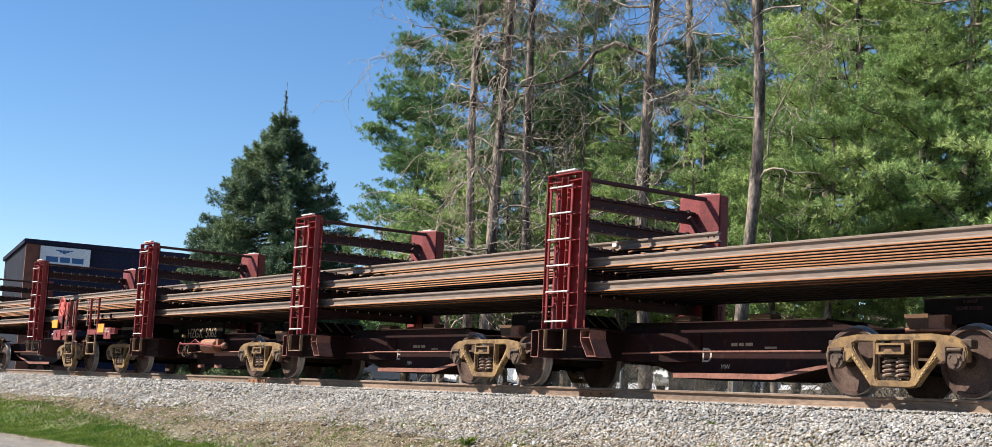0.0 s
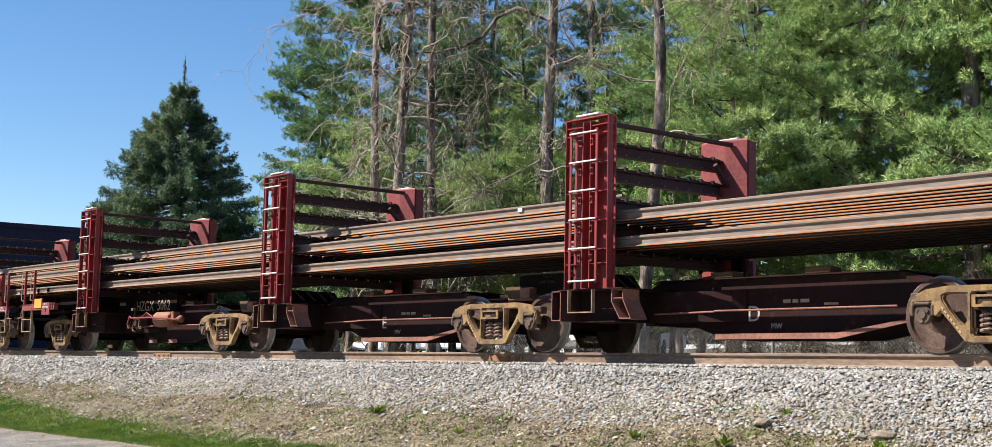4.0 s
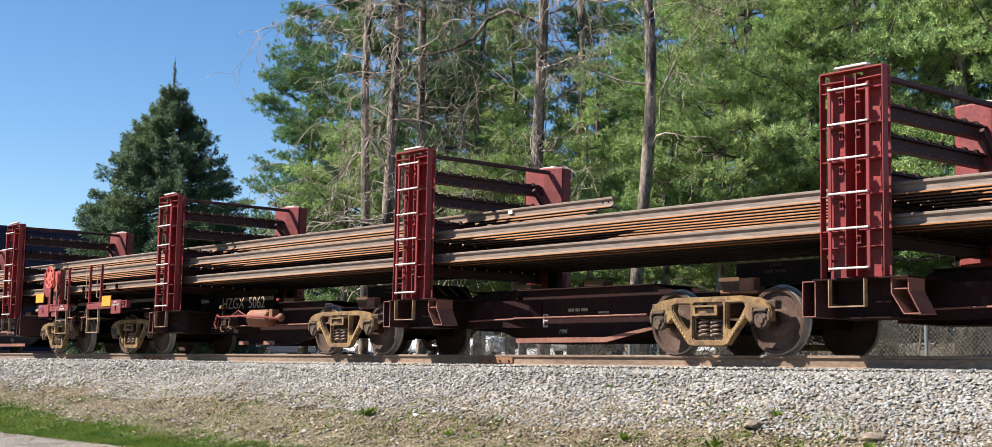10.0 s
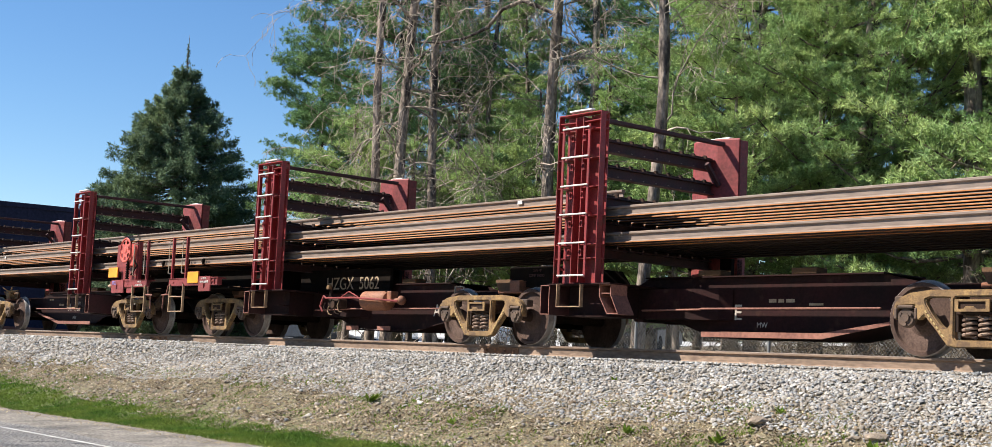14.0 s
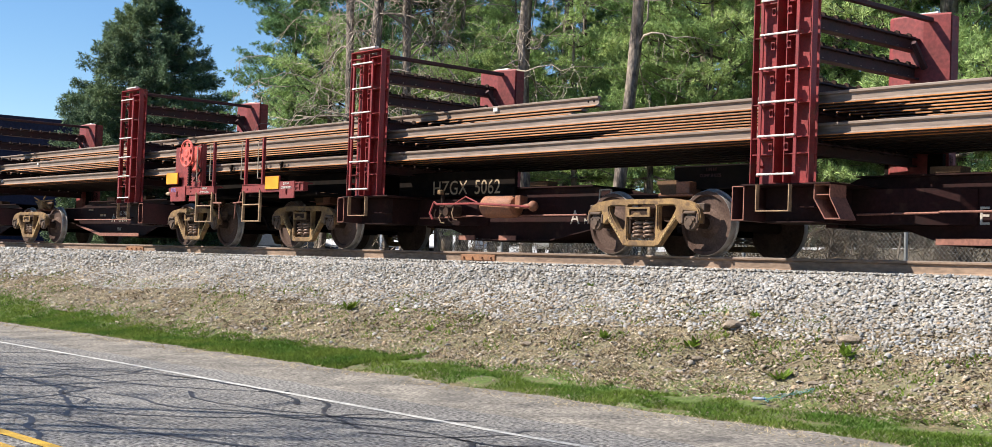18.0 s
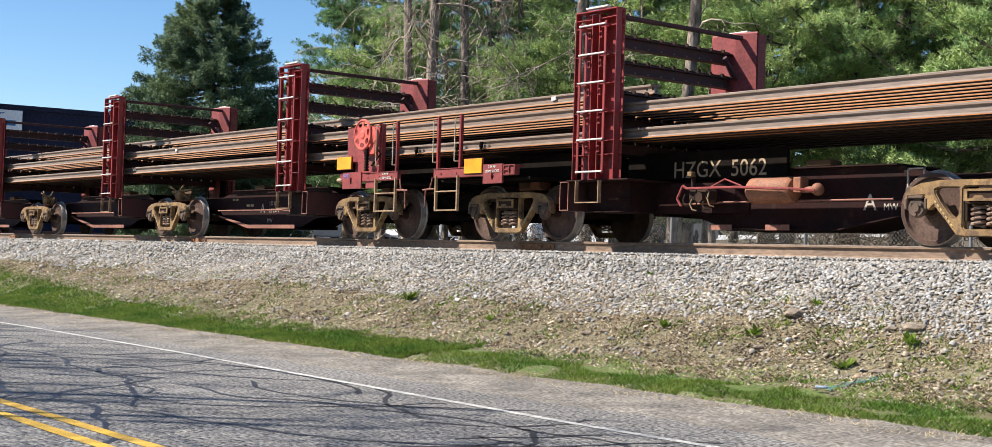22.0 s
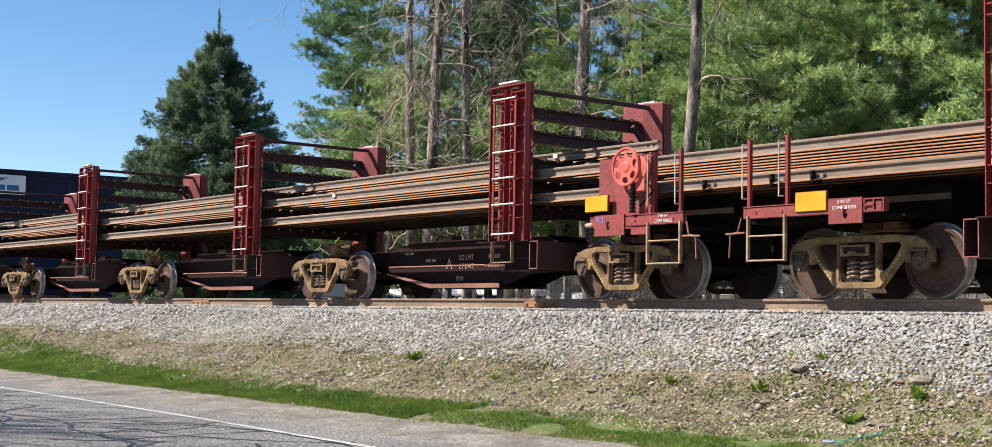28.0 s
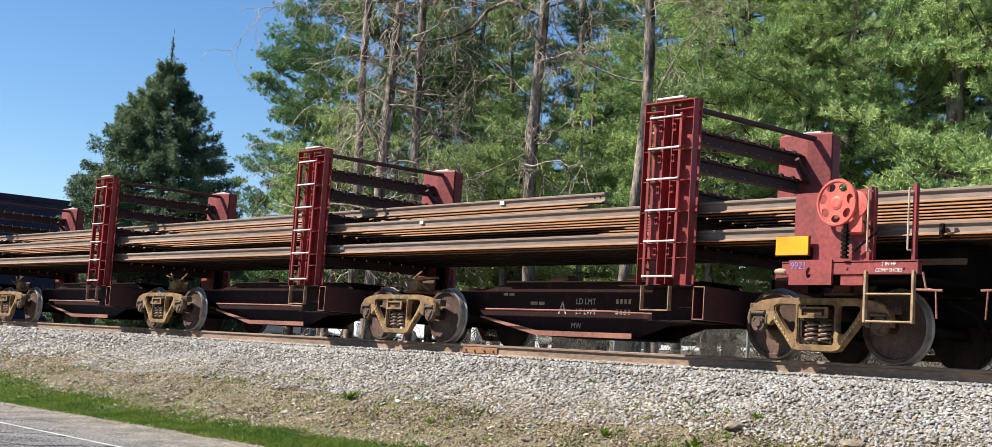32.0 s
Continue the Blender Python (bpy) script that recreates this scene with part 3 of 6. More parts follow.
stones("bank_gravel", ((-30, -5, 9.85, 12.0, 40000, 0.005, 0.016), (-30, -6, 10.1, 11.9, 10000, 0.010, 0.024), (-46, -30, 10.4, 12.0, 7000, 0.010, 0.03), (-26, -5, 8.75, 9.4, 2600, 0.004, 0.012), (-26, -4, 7.5, 8.9, 1500, 0.003, 0.009), (-28, -5, 10.3, 12.2, 3000, 0.02, 0.034)), PEBBLE, "small tan and grey gravel strewn over the bank", 17)


def blades(name, spots, mat, label, category, lean=0.5):
    """spots: x, y, z, height, width."""
    rng = np.random.default_rng(3)
    n = len(spots)
    p = np.asarray(spots)
    a = rng.uniform(0, 6.283, n)
    d = np.stack([np.cos(a), np.sin(a), 0 * a], -1)
    b = rng.uniform(0, 6.283, n)
    tip = np.stack([np.cos(b) * lean, np.sin(b) * lean, np.ones(n)], -1) * p[:, 3:4] * rng.uniform(0.6, 1.2, (n, 1))
    base = p[:, :3]
    v = np.stack([base - d * p[:, 4:5], base + d * p[:, 4:5], base + tip], 1)
    f = np.arange(3 * n).reshape(-1, 3)
    return tagged(new(name, soup(name, v.reshape(-1, 3), f, mat)), label, category, kind="stuff")


def verge():
    rng = random.Random(9)
    spots = []
    for k in range(170000):
        x = -4 - 62 * rng.random() ** 1.35
        wide = 1.34 + 1.0 * min(1, max(0, (-19 - x) / 12)) + 0.38 * noise.noise(Vector((x * 0.4, 8, 0))) + 0.30 * noise.noise(Vector((x * 1.5, 8, 2))) + 0.22 * noise.noise(Vector((x * 4.2, 8, 4)))
        y = 8.70 + 0.15 * noise.noise(Vector((x * 0.9, 5, 0))) + wide * rng.random() ** 1.1
        if noise.noise(Vector((x * 1.7, y * 2.6, 1))) < -0.36 + 0.62 * abs((y - 8.7) / wide - 0.42):
            continue
        far = 1 + max(0, (-x - 20) / 40)
        spots.append((x, y, bank(x, y) - 0.005, rng.uniform(0.018, 0.05) * (1.15 - 0.2 * (y - 9)), 0.0065 * far))
    for k in range(100000):
        x = -13 - 52 * rng.random() ** 1.4
        wide = 1.35 + 0.95 * min(1, max(0, (-19 - x) / 12)) + 0.2 * noise.noise(Vector((x * 0.5, 8, 0))) + 0.12 * noise.noise(Vector((x * 2.1, 8, 0)))
        low = 8.74 + 0.16 * noise.noise(Vector((x * 0.9, 5, 0))) + 0.10 * noise.noise(Vector((x * 3.7, 5, 3)))
        y = low + (wide + 0.30 * noise.noise(Vector((x * 4.6, 3, 4))) - (low - 8.72)) * rng.random()
        if noise.noise(Vector((x * 2.3, y * 3.1, 7))) < -0.75 + 0.5 * max(0, (y - 9.6) / wide):
            continue
        spots.append((x, y, bank(x, y) - 0.004, rng.uniform(0.02, 0.06), 0.011))
    blades("grass_verge", spots, GRASS, "strip of short bright green spring grass along the shoulder", "grass", 1.0)
    spots = []
    for k in range(80000):
        x, y = -4 - 44 * rng.random() ** 1.2, rng.uniform(10.0, 12.1)
        if noise.noise(Vector((x * 0.8, y * 1.2, 4))) > -0.30 and not (x < -21 and y < 10.9):
            spots.append((x, y, bank(x, y) + 0.003, rng.uniform(0.015, 0.045), 0.0045))
    for k in range(8000):
        x = -4 - 36 * rng.random() ** 1.2
        y = 8.80 + 0.16 * noise.noise(Vector((x * 0.8, 5, 0))) + rng.gauss(-0.12, 0.16)
        spots.append((x, y, max(bank(x, y), 0.035) + 0.004, rng.uniform(0.012, 0.04), 0.004))
    blades("dry_litter", spots, DRY, "dry straw and litter over the gravelly bank", "dry grass", 2.2)
    spots = []
    for k in range(60000):
        x, y = -4 - 30 * rng.random() ** 1.1, rng.uniform(9.9, 12.0)
        if noise.noise(Vector((x * 0.7, y * 1.6, 14))) > 0.02 and noise.noise(Vector((x * 3.5, y * 5.0, 6))) > -0.1 and not (x < -21 and y < 10.9):
            spots.append((x, y, bank(x, y) + 0.004, rng.uniform(0.012, 0.04), 0.009))
    blades("leaf_litter", spots, LITTER, "brown dead leaf and twig litter in drifts on the bank", "leaf litter", 2.4)
    spots = []
    for k in range(60000):
        x, y = -4 - 40 * rng.random() ** 1.2, rng.uniform(10.0, 11.9)
        if noise.noise(Vector((x * 0.9, y * 1.4, 9))) > 0.02 and noise.noise(Vector((x * 4.0, y * 5.0, 2))) > 0.0:
            spots.append((x, y, bank(x, y), rng.uniform(0.02, 0.055), 0.010))
    blades("bank_weeds", spots, WEED, "sparse young weeds sprouting on the bank", "weeds", 0.9)


verge()


def meet_bank(az, el):
    """Where a sight line from the roadside meets the bank."""
    az, el = radians(az), radians(el)
    for k in range(200, 1500):
        d = k * 0.02
        x, y, z = -math.sin(az) * d, math.cos(az) * d, 1.2 + math.tan(el) * d
        if z < bank(x, y):
            return x, y
    return -10, 11


def weed_clumps():
    rng = random.Random(21)
    for az, el, r in ((44.78, -2.64, 0.10), (35.04, -2.93, 0.12), (37.71, -3.99, 0.12), (41.27, -2.85, 0.13), (55.37, -1.83, 0.16), (45.47, -0.5, 0.06), (38.75, -1.54, 0.07), (52.0, -2.6, 0.09)):
        x, y = meet_bank(az, el)
        bm = bmesh.new()
        for k in range(34):
            a, l = rng.uniform(0, 6.283), rng.uniform(0.3, 1.0) * r
            d = Vector((math.cos(a), math.sin(a), rng.uniform(0.3, 1.3))) * l
            s = Vector((-math.sin(a), math.cos(a), 0)) * l * 0.22
            o = Vector((rng.uniform(-1, 1), rng.uniform(-1, 1), 0)) * r * 0.35
            vs = [bm.verts.new(o + q) for q in (-s * 0.3, d * 0.55 - s, d, d * 0.55 + s)]
            bm.faces.new(vs)
        w = new("weed_clump", mesh_of("weed_clump", bm, WEED))
        w.location = (x, y, bank(x, y))
        tagged(w, "leafy bright green weed clump on the gravel bank", "weed", "weed clumps on the bank")
    for az, el, r in ((35.0, -2.3, 0.13), (35.9, -2.35, 0.07), (41.0, -3.3, 0.07), (48.0, -3.0, 0.08), (47.3, -2.9, 0.06), (39.6, -1.9, 0.13), (36.4, -4.1, 0.07)):
        x, y = meet_bank(az, el)
        bm = bmesh.new()
        bmesh.ops.create_icosphere(bm, subdivisions=2, radius=r)
        for v in bm.verts:
            v.co *= 1 + 0.3 * noise.noise(v.co * 9 / r * 0.15 + Vector((az, 0, 0)))
            v.co.z *= 0.36
        w = new("rock", mesh_of("rock", bm, ROCK))
        w.location = (x, y, bank(x, y) + 0.01)
        tagged(w, "flat brown rock lying on the bank", "rock", "rocks on the bank")
    x, y = meet_bank(38.54, -4.99)
    b = thing("plastic_bottle", "crushed clear plastic bottle lying in the grass", "bottle", place=(x, y, bank(x, y) + 0.05))
    b.rotation_euler, b.scale = (0, 0, 0.5), (0.7, 0.7, 0.7)
    bm = bmesh.new()
    turned(bm, [(-0.07, 0.019), (-0.05, 0.024), (-0.01, 0.017), (0.03, 0.024), (0.055, 0.019), (0.07, 0.010)], (0, 0, 0), "X", 10)
    part("body", bm, PLASTIC, b, smooth=True)
    bm = bmesh.new()
    rod(bm, (0.07, 0, 0), (0.092, 0, 0), 0.013, 8)
    part("cap", bm, SIGN_BLUE, b, "blue cap")
    bm = bmesh.new()
    r2 = random.Random(8)
    for strand in range(3):
        pts = []
        for k in range(16):
            q = k / 15
            px, py = meet_bank(38.35 - 2.0 * q + r2.uniform(-0.07, 0.07), -4.92 + 0.55 * q + r2.uniform(-0.07, 0.07))
            pts.append((px, py, bank(px, py) + r2.uniform(0.01, 0.04)))
        bent(bm, pts, 0.003, 5)
    tagged(new("tangled_cord", mesh_of("tangled_cord", bm, CORD)), "tangled teal plastic cord lying on the bank", "cord")


weed_clumps()


# ---- the rail train ----
POST_W = 0.87
WB = 0.868             # half the wheelbase of a truck
TIERS = [1.44, 1.81, 2.18, 2.62, 2.99]      # where the rails of each tier lie, above the running rails
SLOTS = [-1.19 + 0.265 * k for k in range(10)]


RUNGS = (3.05, 2.64, 2.235, 1.83, 1.425, 0.97)        # heights of the ladder rungs on a stand


def slab(bm, outline, z0, z1):
    """A level plate of any outline."""
    lo, hi = [bm.verts.new((x, y, z0)) for x, y in outline], [bm.verts.new((x, y, z1)) for x, y in outline]
    bm.faces.new(lo), bm.faces.new(hi)
    n = len(outline)
    for i in range(n):
        bm.faces.new((lo[i], lo[(i + 1) % n], hi[(i + 1) % n], hi[i]))
    return bm


def near_post(unit):
    """The laddered post: recessed panels, a deep middle channel, shelves, latches, ladder."""
    back, front = -1.39, -1.56
    bm = bmesh.new()
    for x in (0.335, 0.485):
        box(bm, x - 0.007, x + 0.007, -1.535, -1.30, 0.88, 3.22)
    box(bm, 0.342, 0.478, -1.315, -1.30, 0.88, 3.22)
    box(bm, 0.0, POST_W, front, -1.40, 3.26, 3.275)
    post = part("post", bm, MAROON, unit, "maroon steel post with a deep middle channel")
    for x0, x1 in ((0.02, 0.328), (0.492, POST_W - 0.02)):
        bm = bmesh.new()
        box(bm, x0, x1, back, back + 0.012, 0.88, 3.26)
        part("side_panel", bm, MAROON, post)
    for x in (0.0, POST_W - 0.016):
        bm = bmesh.new()
        box(bm, x, x + 0.016, front, -1.46, 0.87, 3.26, 0.003)
        part("flange", bm, MAROON, post)
    bm = bmesh.new()
    box(bm, POST_W - 0.115, POST_W - 0.105, back - 0.06, back, 0.88, 3.12)
    part("flange_rib", bm, MAROON, post)
    for k, z in enumerate((3.15, *(q - 0.02 for q in RUNGS[:5]), 1.21)):
        for vs in ([(0.017, back), (0.328, back), (0.328, -1.52), (0.017, front + 0.012)],
                   [(0.492, back), (0.492, -1.52), (POST_W - 0.017, front + 0.012), (POST_W - 0.017, back)]):
            part("shelf", slab(bmesh.new(), vs, z, z + 0.012), MAROON, post)
    for z in RUNGS[:5]:
        for x in (0.29, 0.525):
            bm = bmesh.new()
            zc = z - 0.125
            for a, b, c, d in ((-0.024, -0.014, -0.035, 0.035), (0.014, 0.024, -0.035, 0.035), (-0.024, 0.024, 0.035, 0.047), (-0.032, 0.032, -0.050, -0.035)):
                box(bm, x + a, x + b, -1.55, -1.515, zc + c, zc + d)
            part("latch", bm, MAROON, post, "small steel latch bracket")
    # recessed plates: maroon with the shade put into the colour
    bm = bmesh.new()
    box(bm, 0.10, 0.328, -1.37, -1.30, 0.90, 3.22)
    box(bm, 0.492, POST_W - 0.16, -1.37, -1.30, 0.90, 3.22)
    part("guide_plate", bm, MAROON_SHADE, unit)
    bm = bmesh.new()
    box(bm, 0.20, 0.66, -1.555, -1.475, 3.302, 3.33, 0.006)
    for x in (0.23, 0.62):
        box(bm, x, x + 0.012, -1.53, -1.50, 3.275, 3.304)
    part("cap", bm, WHITE, post, "white painted cap bar on short legs")
    for x in (0.18, 0.705):
        bm = bmesh.new()
        box(bm, x - 0.024, x + 0.024, -1.625, -1.605, 0.94, 3.09, 0.004)
        for z in (1.05, 1.83, 2.64, 3.03):
            box(bm, x - 0.018, x + 0.018, -1.606, -1.52, z, z + 0.03)
        part("ladder_stile", bm, MAROON, unit)
    for z in RUNGS:
        bm = bmesh.new()
        rod(bm, (0.172, -1.635, z), (0.713, -1.635, z), 0.0125, 8)
        part("rung", bm, WHITE, unit, "white ladder rung")


def far_post(unit):
    """The post across the load: an edge flange behind and the bent guide plate that faces the rails."""
    bm = bmesh.new()
    box(bm, 0.30, 0.315, 1.27, 1.36, 1.44, 3.25)
    box(bm, 0.515, 0.53, 1.27, 1.36, 1.44, 3.25)
    box(bm, 0.02, POST_W - 0.02, 1.36, 1.375, 1.44, 3.25)
    for x in (0.0, POST_W - 0.02):
        box(bm, x, x + 0.02, 1.36, 1.56, 0.87, 3.26, 0.003)
    post = part("post", bm, MAROON_FADED, unit)
    # near-black stands for the shade on the lower post
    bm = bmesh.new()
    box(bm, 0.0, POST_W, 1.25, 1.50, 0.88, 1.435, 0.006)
    part("post_foot", bm, GREASE_AND_SHADE, unit, "foot of the post under the load, coloured near-black as shade")
    bm = bmesh.new()
    prof = [(-0.03, 1.35), (0.02, 1.27), (0.10, 1.235), (0.52, 1.215), (0.56, 1.22), (POST_W + 0.02, 1.33)]
    rows = [[bm.verts.new((x, y + b, z)) for x, y in prof] for b, z in ((0, 0.90), (0, 3.26), (0.02, 3.285), (0.034, 3.22), (0.034, 0.90))]
    for a, b in zip(rows, rows[1:]):
        for k in range(5):
            bm.faces.new((a[k], a[k + 1], b[k + 1], b[k]))
    part("guide_plate", bm, MAROON_FADED, unit, "faded red guide plate with a bent wing")
    bm = bmesh.new()
    box(bm, 0.34, 0.72, 1.30, 1.375, 3.28, 3.31, 0.006)
    for x in (0.37, 0.68):
        box(bm, x, x + 0.012, 1.33, 1.36, 3.23, 3.282)
    part("cap", bm, WHITE, post, "white painted cap bar on short legs")


KIT = {}


def stand(unit):
    """The rail stand: a laddered post on each side, cross beams with rollers, a top bar."""
    near_post(unit)
    far_post(unit)
    kit = KIT.setdefault("rollers", {})
    if "bolt" not in kit:
        kit["bolt"] = mesh_of("bolt", rod(bmesh.new(), (0.335, 0, 0), (0.365, 0, 0), 0.012, 6), SPRING)
    for k, z in enumerate(TIERS):
        bm = bmesh.new()
        deep = 0.15 if k else 0.12
        box(bm, 0.36, 0.52, -1.29, 1.21, z - 0.055, z - 0.037)
        box(bm, 0.36, 0.52, -1.29, 1.21, z - deep - 0.055, z - deep - 0.037)
        box(bm, 0.43, 0.45, -1.29, 1.21, z - deep - 0.04, z - 0.05)
        b = part("cross_beam", bm, BEAM, unit, "worn maroon cross beam with rollers")
        for y in SLOTS:
            key = (round(y, 3), k)
            if key not in kit:
                bm = bmesh.new()
                rod(bm, (0.44, y - 0.085, z - 0.022), (0.44, y + 0.085, z - 0.022), 0.022, 8)
                rod(bm, (0.44, y + 0.115, z - 0.02), (0.44, y + 0.145, z - 0.02), 0.048, 8)
                kit[key] = mesh_of("roller", bm, GRIME)
            part("roller", kit[key], None, b)
            if k > 1:
                part("bolt", kit["bolt"], None, b).location = (0.10, y + 0.13, z - deep - 0.02)
    bm = bmesh.new()
    box(bm, 0.62, 0.70, -1.38, 1.24, 3.16, 3.22, 0.008)
    part("top_bar", bm, BEAM, unit)
    bm = bmesh.new()
    rod(bm, (0.60, 0.93, 2.86), (0.60, 1.21, 2.56), 0.045, 6)
    part("brace", bm, BEAM, unit)


def frame_under(unit, mirror):
    """Centre sill, bolster box under the stand, flanges and pipes."""
    X = (lambda x: POST_W - x) if mirror else (lambda x: x)
    end = 6.38
    outline = [(-2.0, 0.86), (-2.0, 0.62), (-0.7, 0.60), (0.2, 0.44), (1.3, 0.40), (1.9, 0.215), (3.9, 0.215), (5.3, 0.46), (5.5, 0.60), (end, 0.62), (end, 0.87), (5.35, 0.875), (4.75, 1.0), (0.75, 1.0), (0.45, 0.86)]
    # sill and its plates are maroon darkened as shade under the load
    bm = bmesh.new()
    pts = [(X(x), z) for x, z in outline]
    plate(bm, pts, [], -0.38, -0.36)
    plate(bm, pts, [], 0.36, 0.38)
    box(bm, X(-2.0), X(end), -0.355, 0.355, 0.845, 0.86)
    part("centre_sill", bm, MAROON_SHADE, unit, "maroon fish-belly centre sill, coloured dark as shade")
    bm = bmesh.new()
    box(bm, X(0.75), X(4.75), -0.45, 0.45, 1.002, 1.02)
    part("top_plate", bm, MAROON_SHADE, unit)
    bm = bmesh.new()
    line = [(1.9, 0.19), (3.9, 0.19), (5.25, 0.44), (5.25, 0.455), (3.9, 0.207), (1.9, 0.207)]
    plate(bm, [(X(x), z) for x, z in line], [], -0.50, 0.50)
    part("bottom_flange", bm, MAROON_SHADE, unit)
    for y in (-0.52, 0.505):
        bm = bmesh.new()
        plate(bm, [(X(x), z) for x, z in [(1.9, 0.19), (3.9, 0.19), (5.25, 0.44), (5.25, 0.47), (3.9, 0.265), (1.9, 0.265)]], [], y, y + 0.015)
        part("flange_lip", bm, FLANGE, unit, "dusty pink-brown flange lip")
    bm = bmesh.new()
    bent(bm, [(X(0.95), -0.70, 0.535), (X(2.05), -0.71, 0.55), (X(2.06), -0.71, 0.56), (X(4.9), -0.71, 0.565)], 0.013, 8)
    part("train_pipe", bm, FLANGE, unit)
    for x in (1.75, 3.35):
        bm = bmesh.new()
        box(bm, X(x), X(x + 0.40), -0.45, -0.22, 1.022, 1.105, 0.01)
        part("wood_block", bm, material_wood(), unit, "pale brown block on the sill")
    # bolster box and gussets under the posts
    for side in (-1, 1):
        # plates, webs and gussets here are maroon darkened as shade
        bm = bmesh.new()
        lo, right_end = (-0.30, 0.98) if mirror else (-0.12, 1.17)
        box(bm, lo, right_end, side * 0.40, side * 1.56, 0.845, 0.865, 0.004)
        part("base_plate", bm, MAROON_SHADE, unit)
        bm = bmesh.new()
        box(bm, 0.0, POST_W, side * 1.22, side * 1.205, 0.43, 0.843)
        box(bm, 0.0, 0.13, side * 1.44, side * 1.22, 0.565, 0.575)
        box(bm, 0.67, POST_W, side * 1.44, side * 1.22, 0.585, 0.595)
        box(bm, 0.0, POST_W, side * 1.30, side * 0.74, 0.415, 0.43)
        part("bolster_face", bm, MAROON_SHADE, unit, "maroon bolster face under the post, coloured dark as shade")
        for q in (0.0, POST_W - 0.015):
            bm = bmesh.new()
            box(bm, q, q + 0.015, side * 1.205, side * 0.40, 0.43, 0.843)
            part("bolster_web", bm, MAROON_SHADE, unit)
        # near-black box stands for the dark void behind the face
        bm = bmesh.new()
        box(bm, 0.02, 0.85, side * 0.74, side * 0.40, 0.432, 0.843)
        part("bolster_box", bm, GREASE_AND_SHADE, unit)
        # an open channel on one flank, a bent hanger on the other
        bm = bmesh.new()
        a, b = sorted((X(-0.29), X(-0.10)))
        plate(bm, [(a, 0.43), (b, 0.43), (b, 0.85), (a, 0.85)], [[(a + 0.012, 0.442), (b - 0.012, 0.442), (b - 0.012, 0.838), (a + 0.012, 0.838)]], side * 1.52, side * 1.02)
        box(bm, a, b, side * 1.02, side * 0.40, 0.43, 0.84)
        part("end_channel", bm, BEAM, unit, "open maroon end channel")
        # thin pale ring paints the sunlit rim of the channel
        bm = bmesh.new()
        plate(bm, [(a, 0.43), (b, 0.43), (b, 0.85), (a, 0.85)], [[(a + 0.012, 0.442), (b - 0.012, 0.442), (b - 0.012, 0.838), (a + 0.012, 0.838)]], side * 1.524, side * 1.52)
        part("channel_edge", bm, FLANGE, unit, "lit edge of the channel, painted on as a pale ring")
        if not mirror:
            rim = [(0.92, 0.845), (1.15, 0.845), (1.15, 0.70), (1.30, 0.44), (1.08, 0.44), (0.92, 0.68)]
            bm = bmesh.new()
            plate(bm, rim, [[(0.932, 0.833), (1.138, 0.833), (1.138, 0.70), (1.28, 0.455), (1.09, 0.455), (0.932, 0.68)]], side * 1.52, side * 1.22)
            plate(bm, rim, [], side * 1.22, side * 1.21)
            box(bm, 0.94, 1.13, side * 1.50, side * 1.22, 0.72, 0.732)
            # pale flange colour also stands for the hanger's lit ledges
            part("hanger", bm, FLANGE, unit, "bent maroon hanger bracket")
            bm = bmesh.new()
            rod(bm, (1.17, side * 1.22, 0.55), (1.17, side * 1.40, 0.55), 0.032, 8)
            part("pin", bm, GRIME, unit)
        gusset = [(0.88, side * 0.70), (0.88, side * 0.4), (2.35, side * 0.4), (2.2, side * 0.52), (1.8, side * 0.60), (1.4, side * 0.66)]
        part("gusset", slab(bmesh.new(), gusset, 0.42, 0.84), MAROON_SHADE, unit)
        if side < 0:
            bm = bmesh.new()
            for q in (0.15, 0.63):
                box(bm, q, q + 0.012, -1.62, -1.56, 0.545, 0.85)
            box(bm, 0.15, 0.642, -1.62, -1.56, 0.53, 0.545)
            part("stirrup_step", bm, TAN, unit, "rusty tan stirrup step")
    bm = bmesh.new()
    box(bm, X(-2.35), X(-1.85), -0.62, 0.62, 0.80, 0.86, 0.01)
    part("centre_plate", bm, RUST_TANK, unit)
    for side in (-1, 1):
        bm = bmesh.new()
        box(bm, X(-1.99), X(-1.56), side * 0.80, side * 0.50, 0.80, 0.83, 0.006)
        box(bm, X(-1.90), X(-1.66), side * 0.76, side * 0.52, 0.83, 1.00, 0.01)
        part("side_bearing", bm, RUST_TANK, unit, "rusty side bearing block over the truck")
        bm = bmesh.new()
        plate(bm, [(X(-2.20), 0.83), (X(-1.93), 0.83), (X(-1.93), 1.02), (X(-2.28), 1.02), (X(-2.28), 0.99)], [], side * 0.72, side * 0.68)
        part("bearing_bracket", bm, material_wood(), unit)


def material_wood():
    if "wood" not in KIT:
        KIT["wood"] = material("oily_brown_wood", (0.12, 0.06, 0.025), (0.075, 0.04, 0.02), 3, 0.85, bump=0.2)
    return KIT["wood"]


UNIT_LABEL = "dark maroon articulated rail-train platform with laddered stand posts"


def make_unit(mirror):
    u = thing("rail_car", UNIT_LABEL, "rail car", "platforms of the rail train")
    stand(u)
    frame_under(u, mirror)
    return u


def bars(bm, x0, z0, widths, h, y):
    x = x0
    for w in widths:
        box(bm, x, x + w, y - 0.003, y, z0, z0 + h)
        x += w + 0.035
    return bm


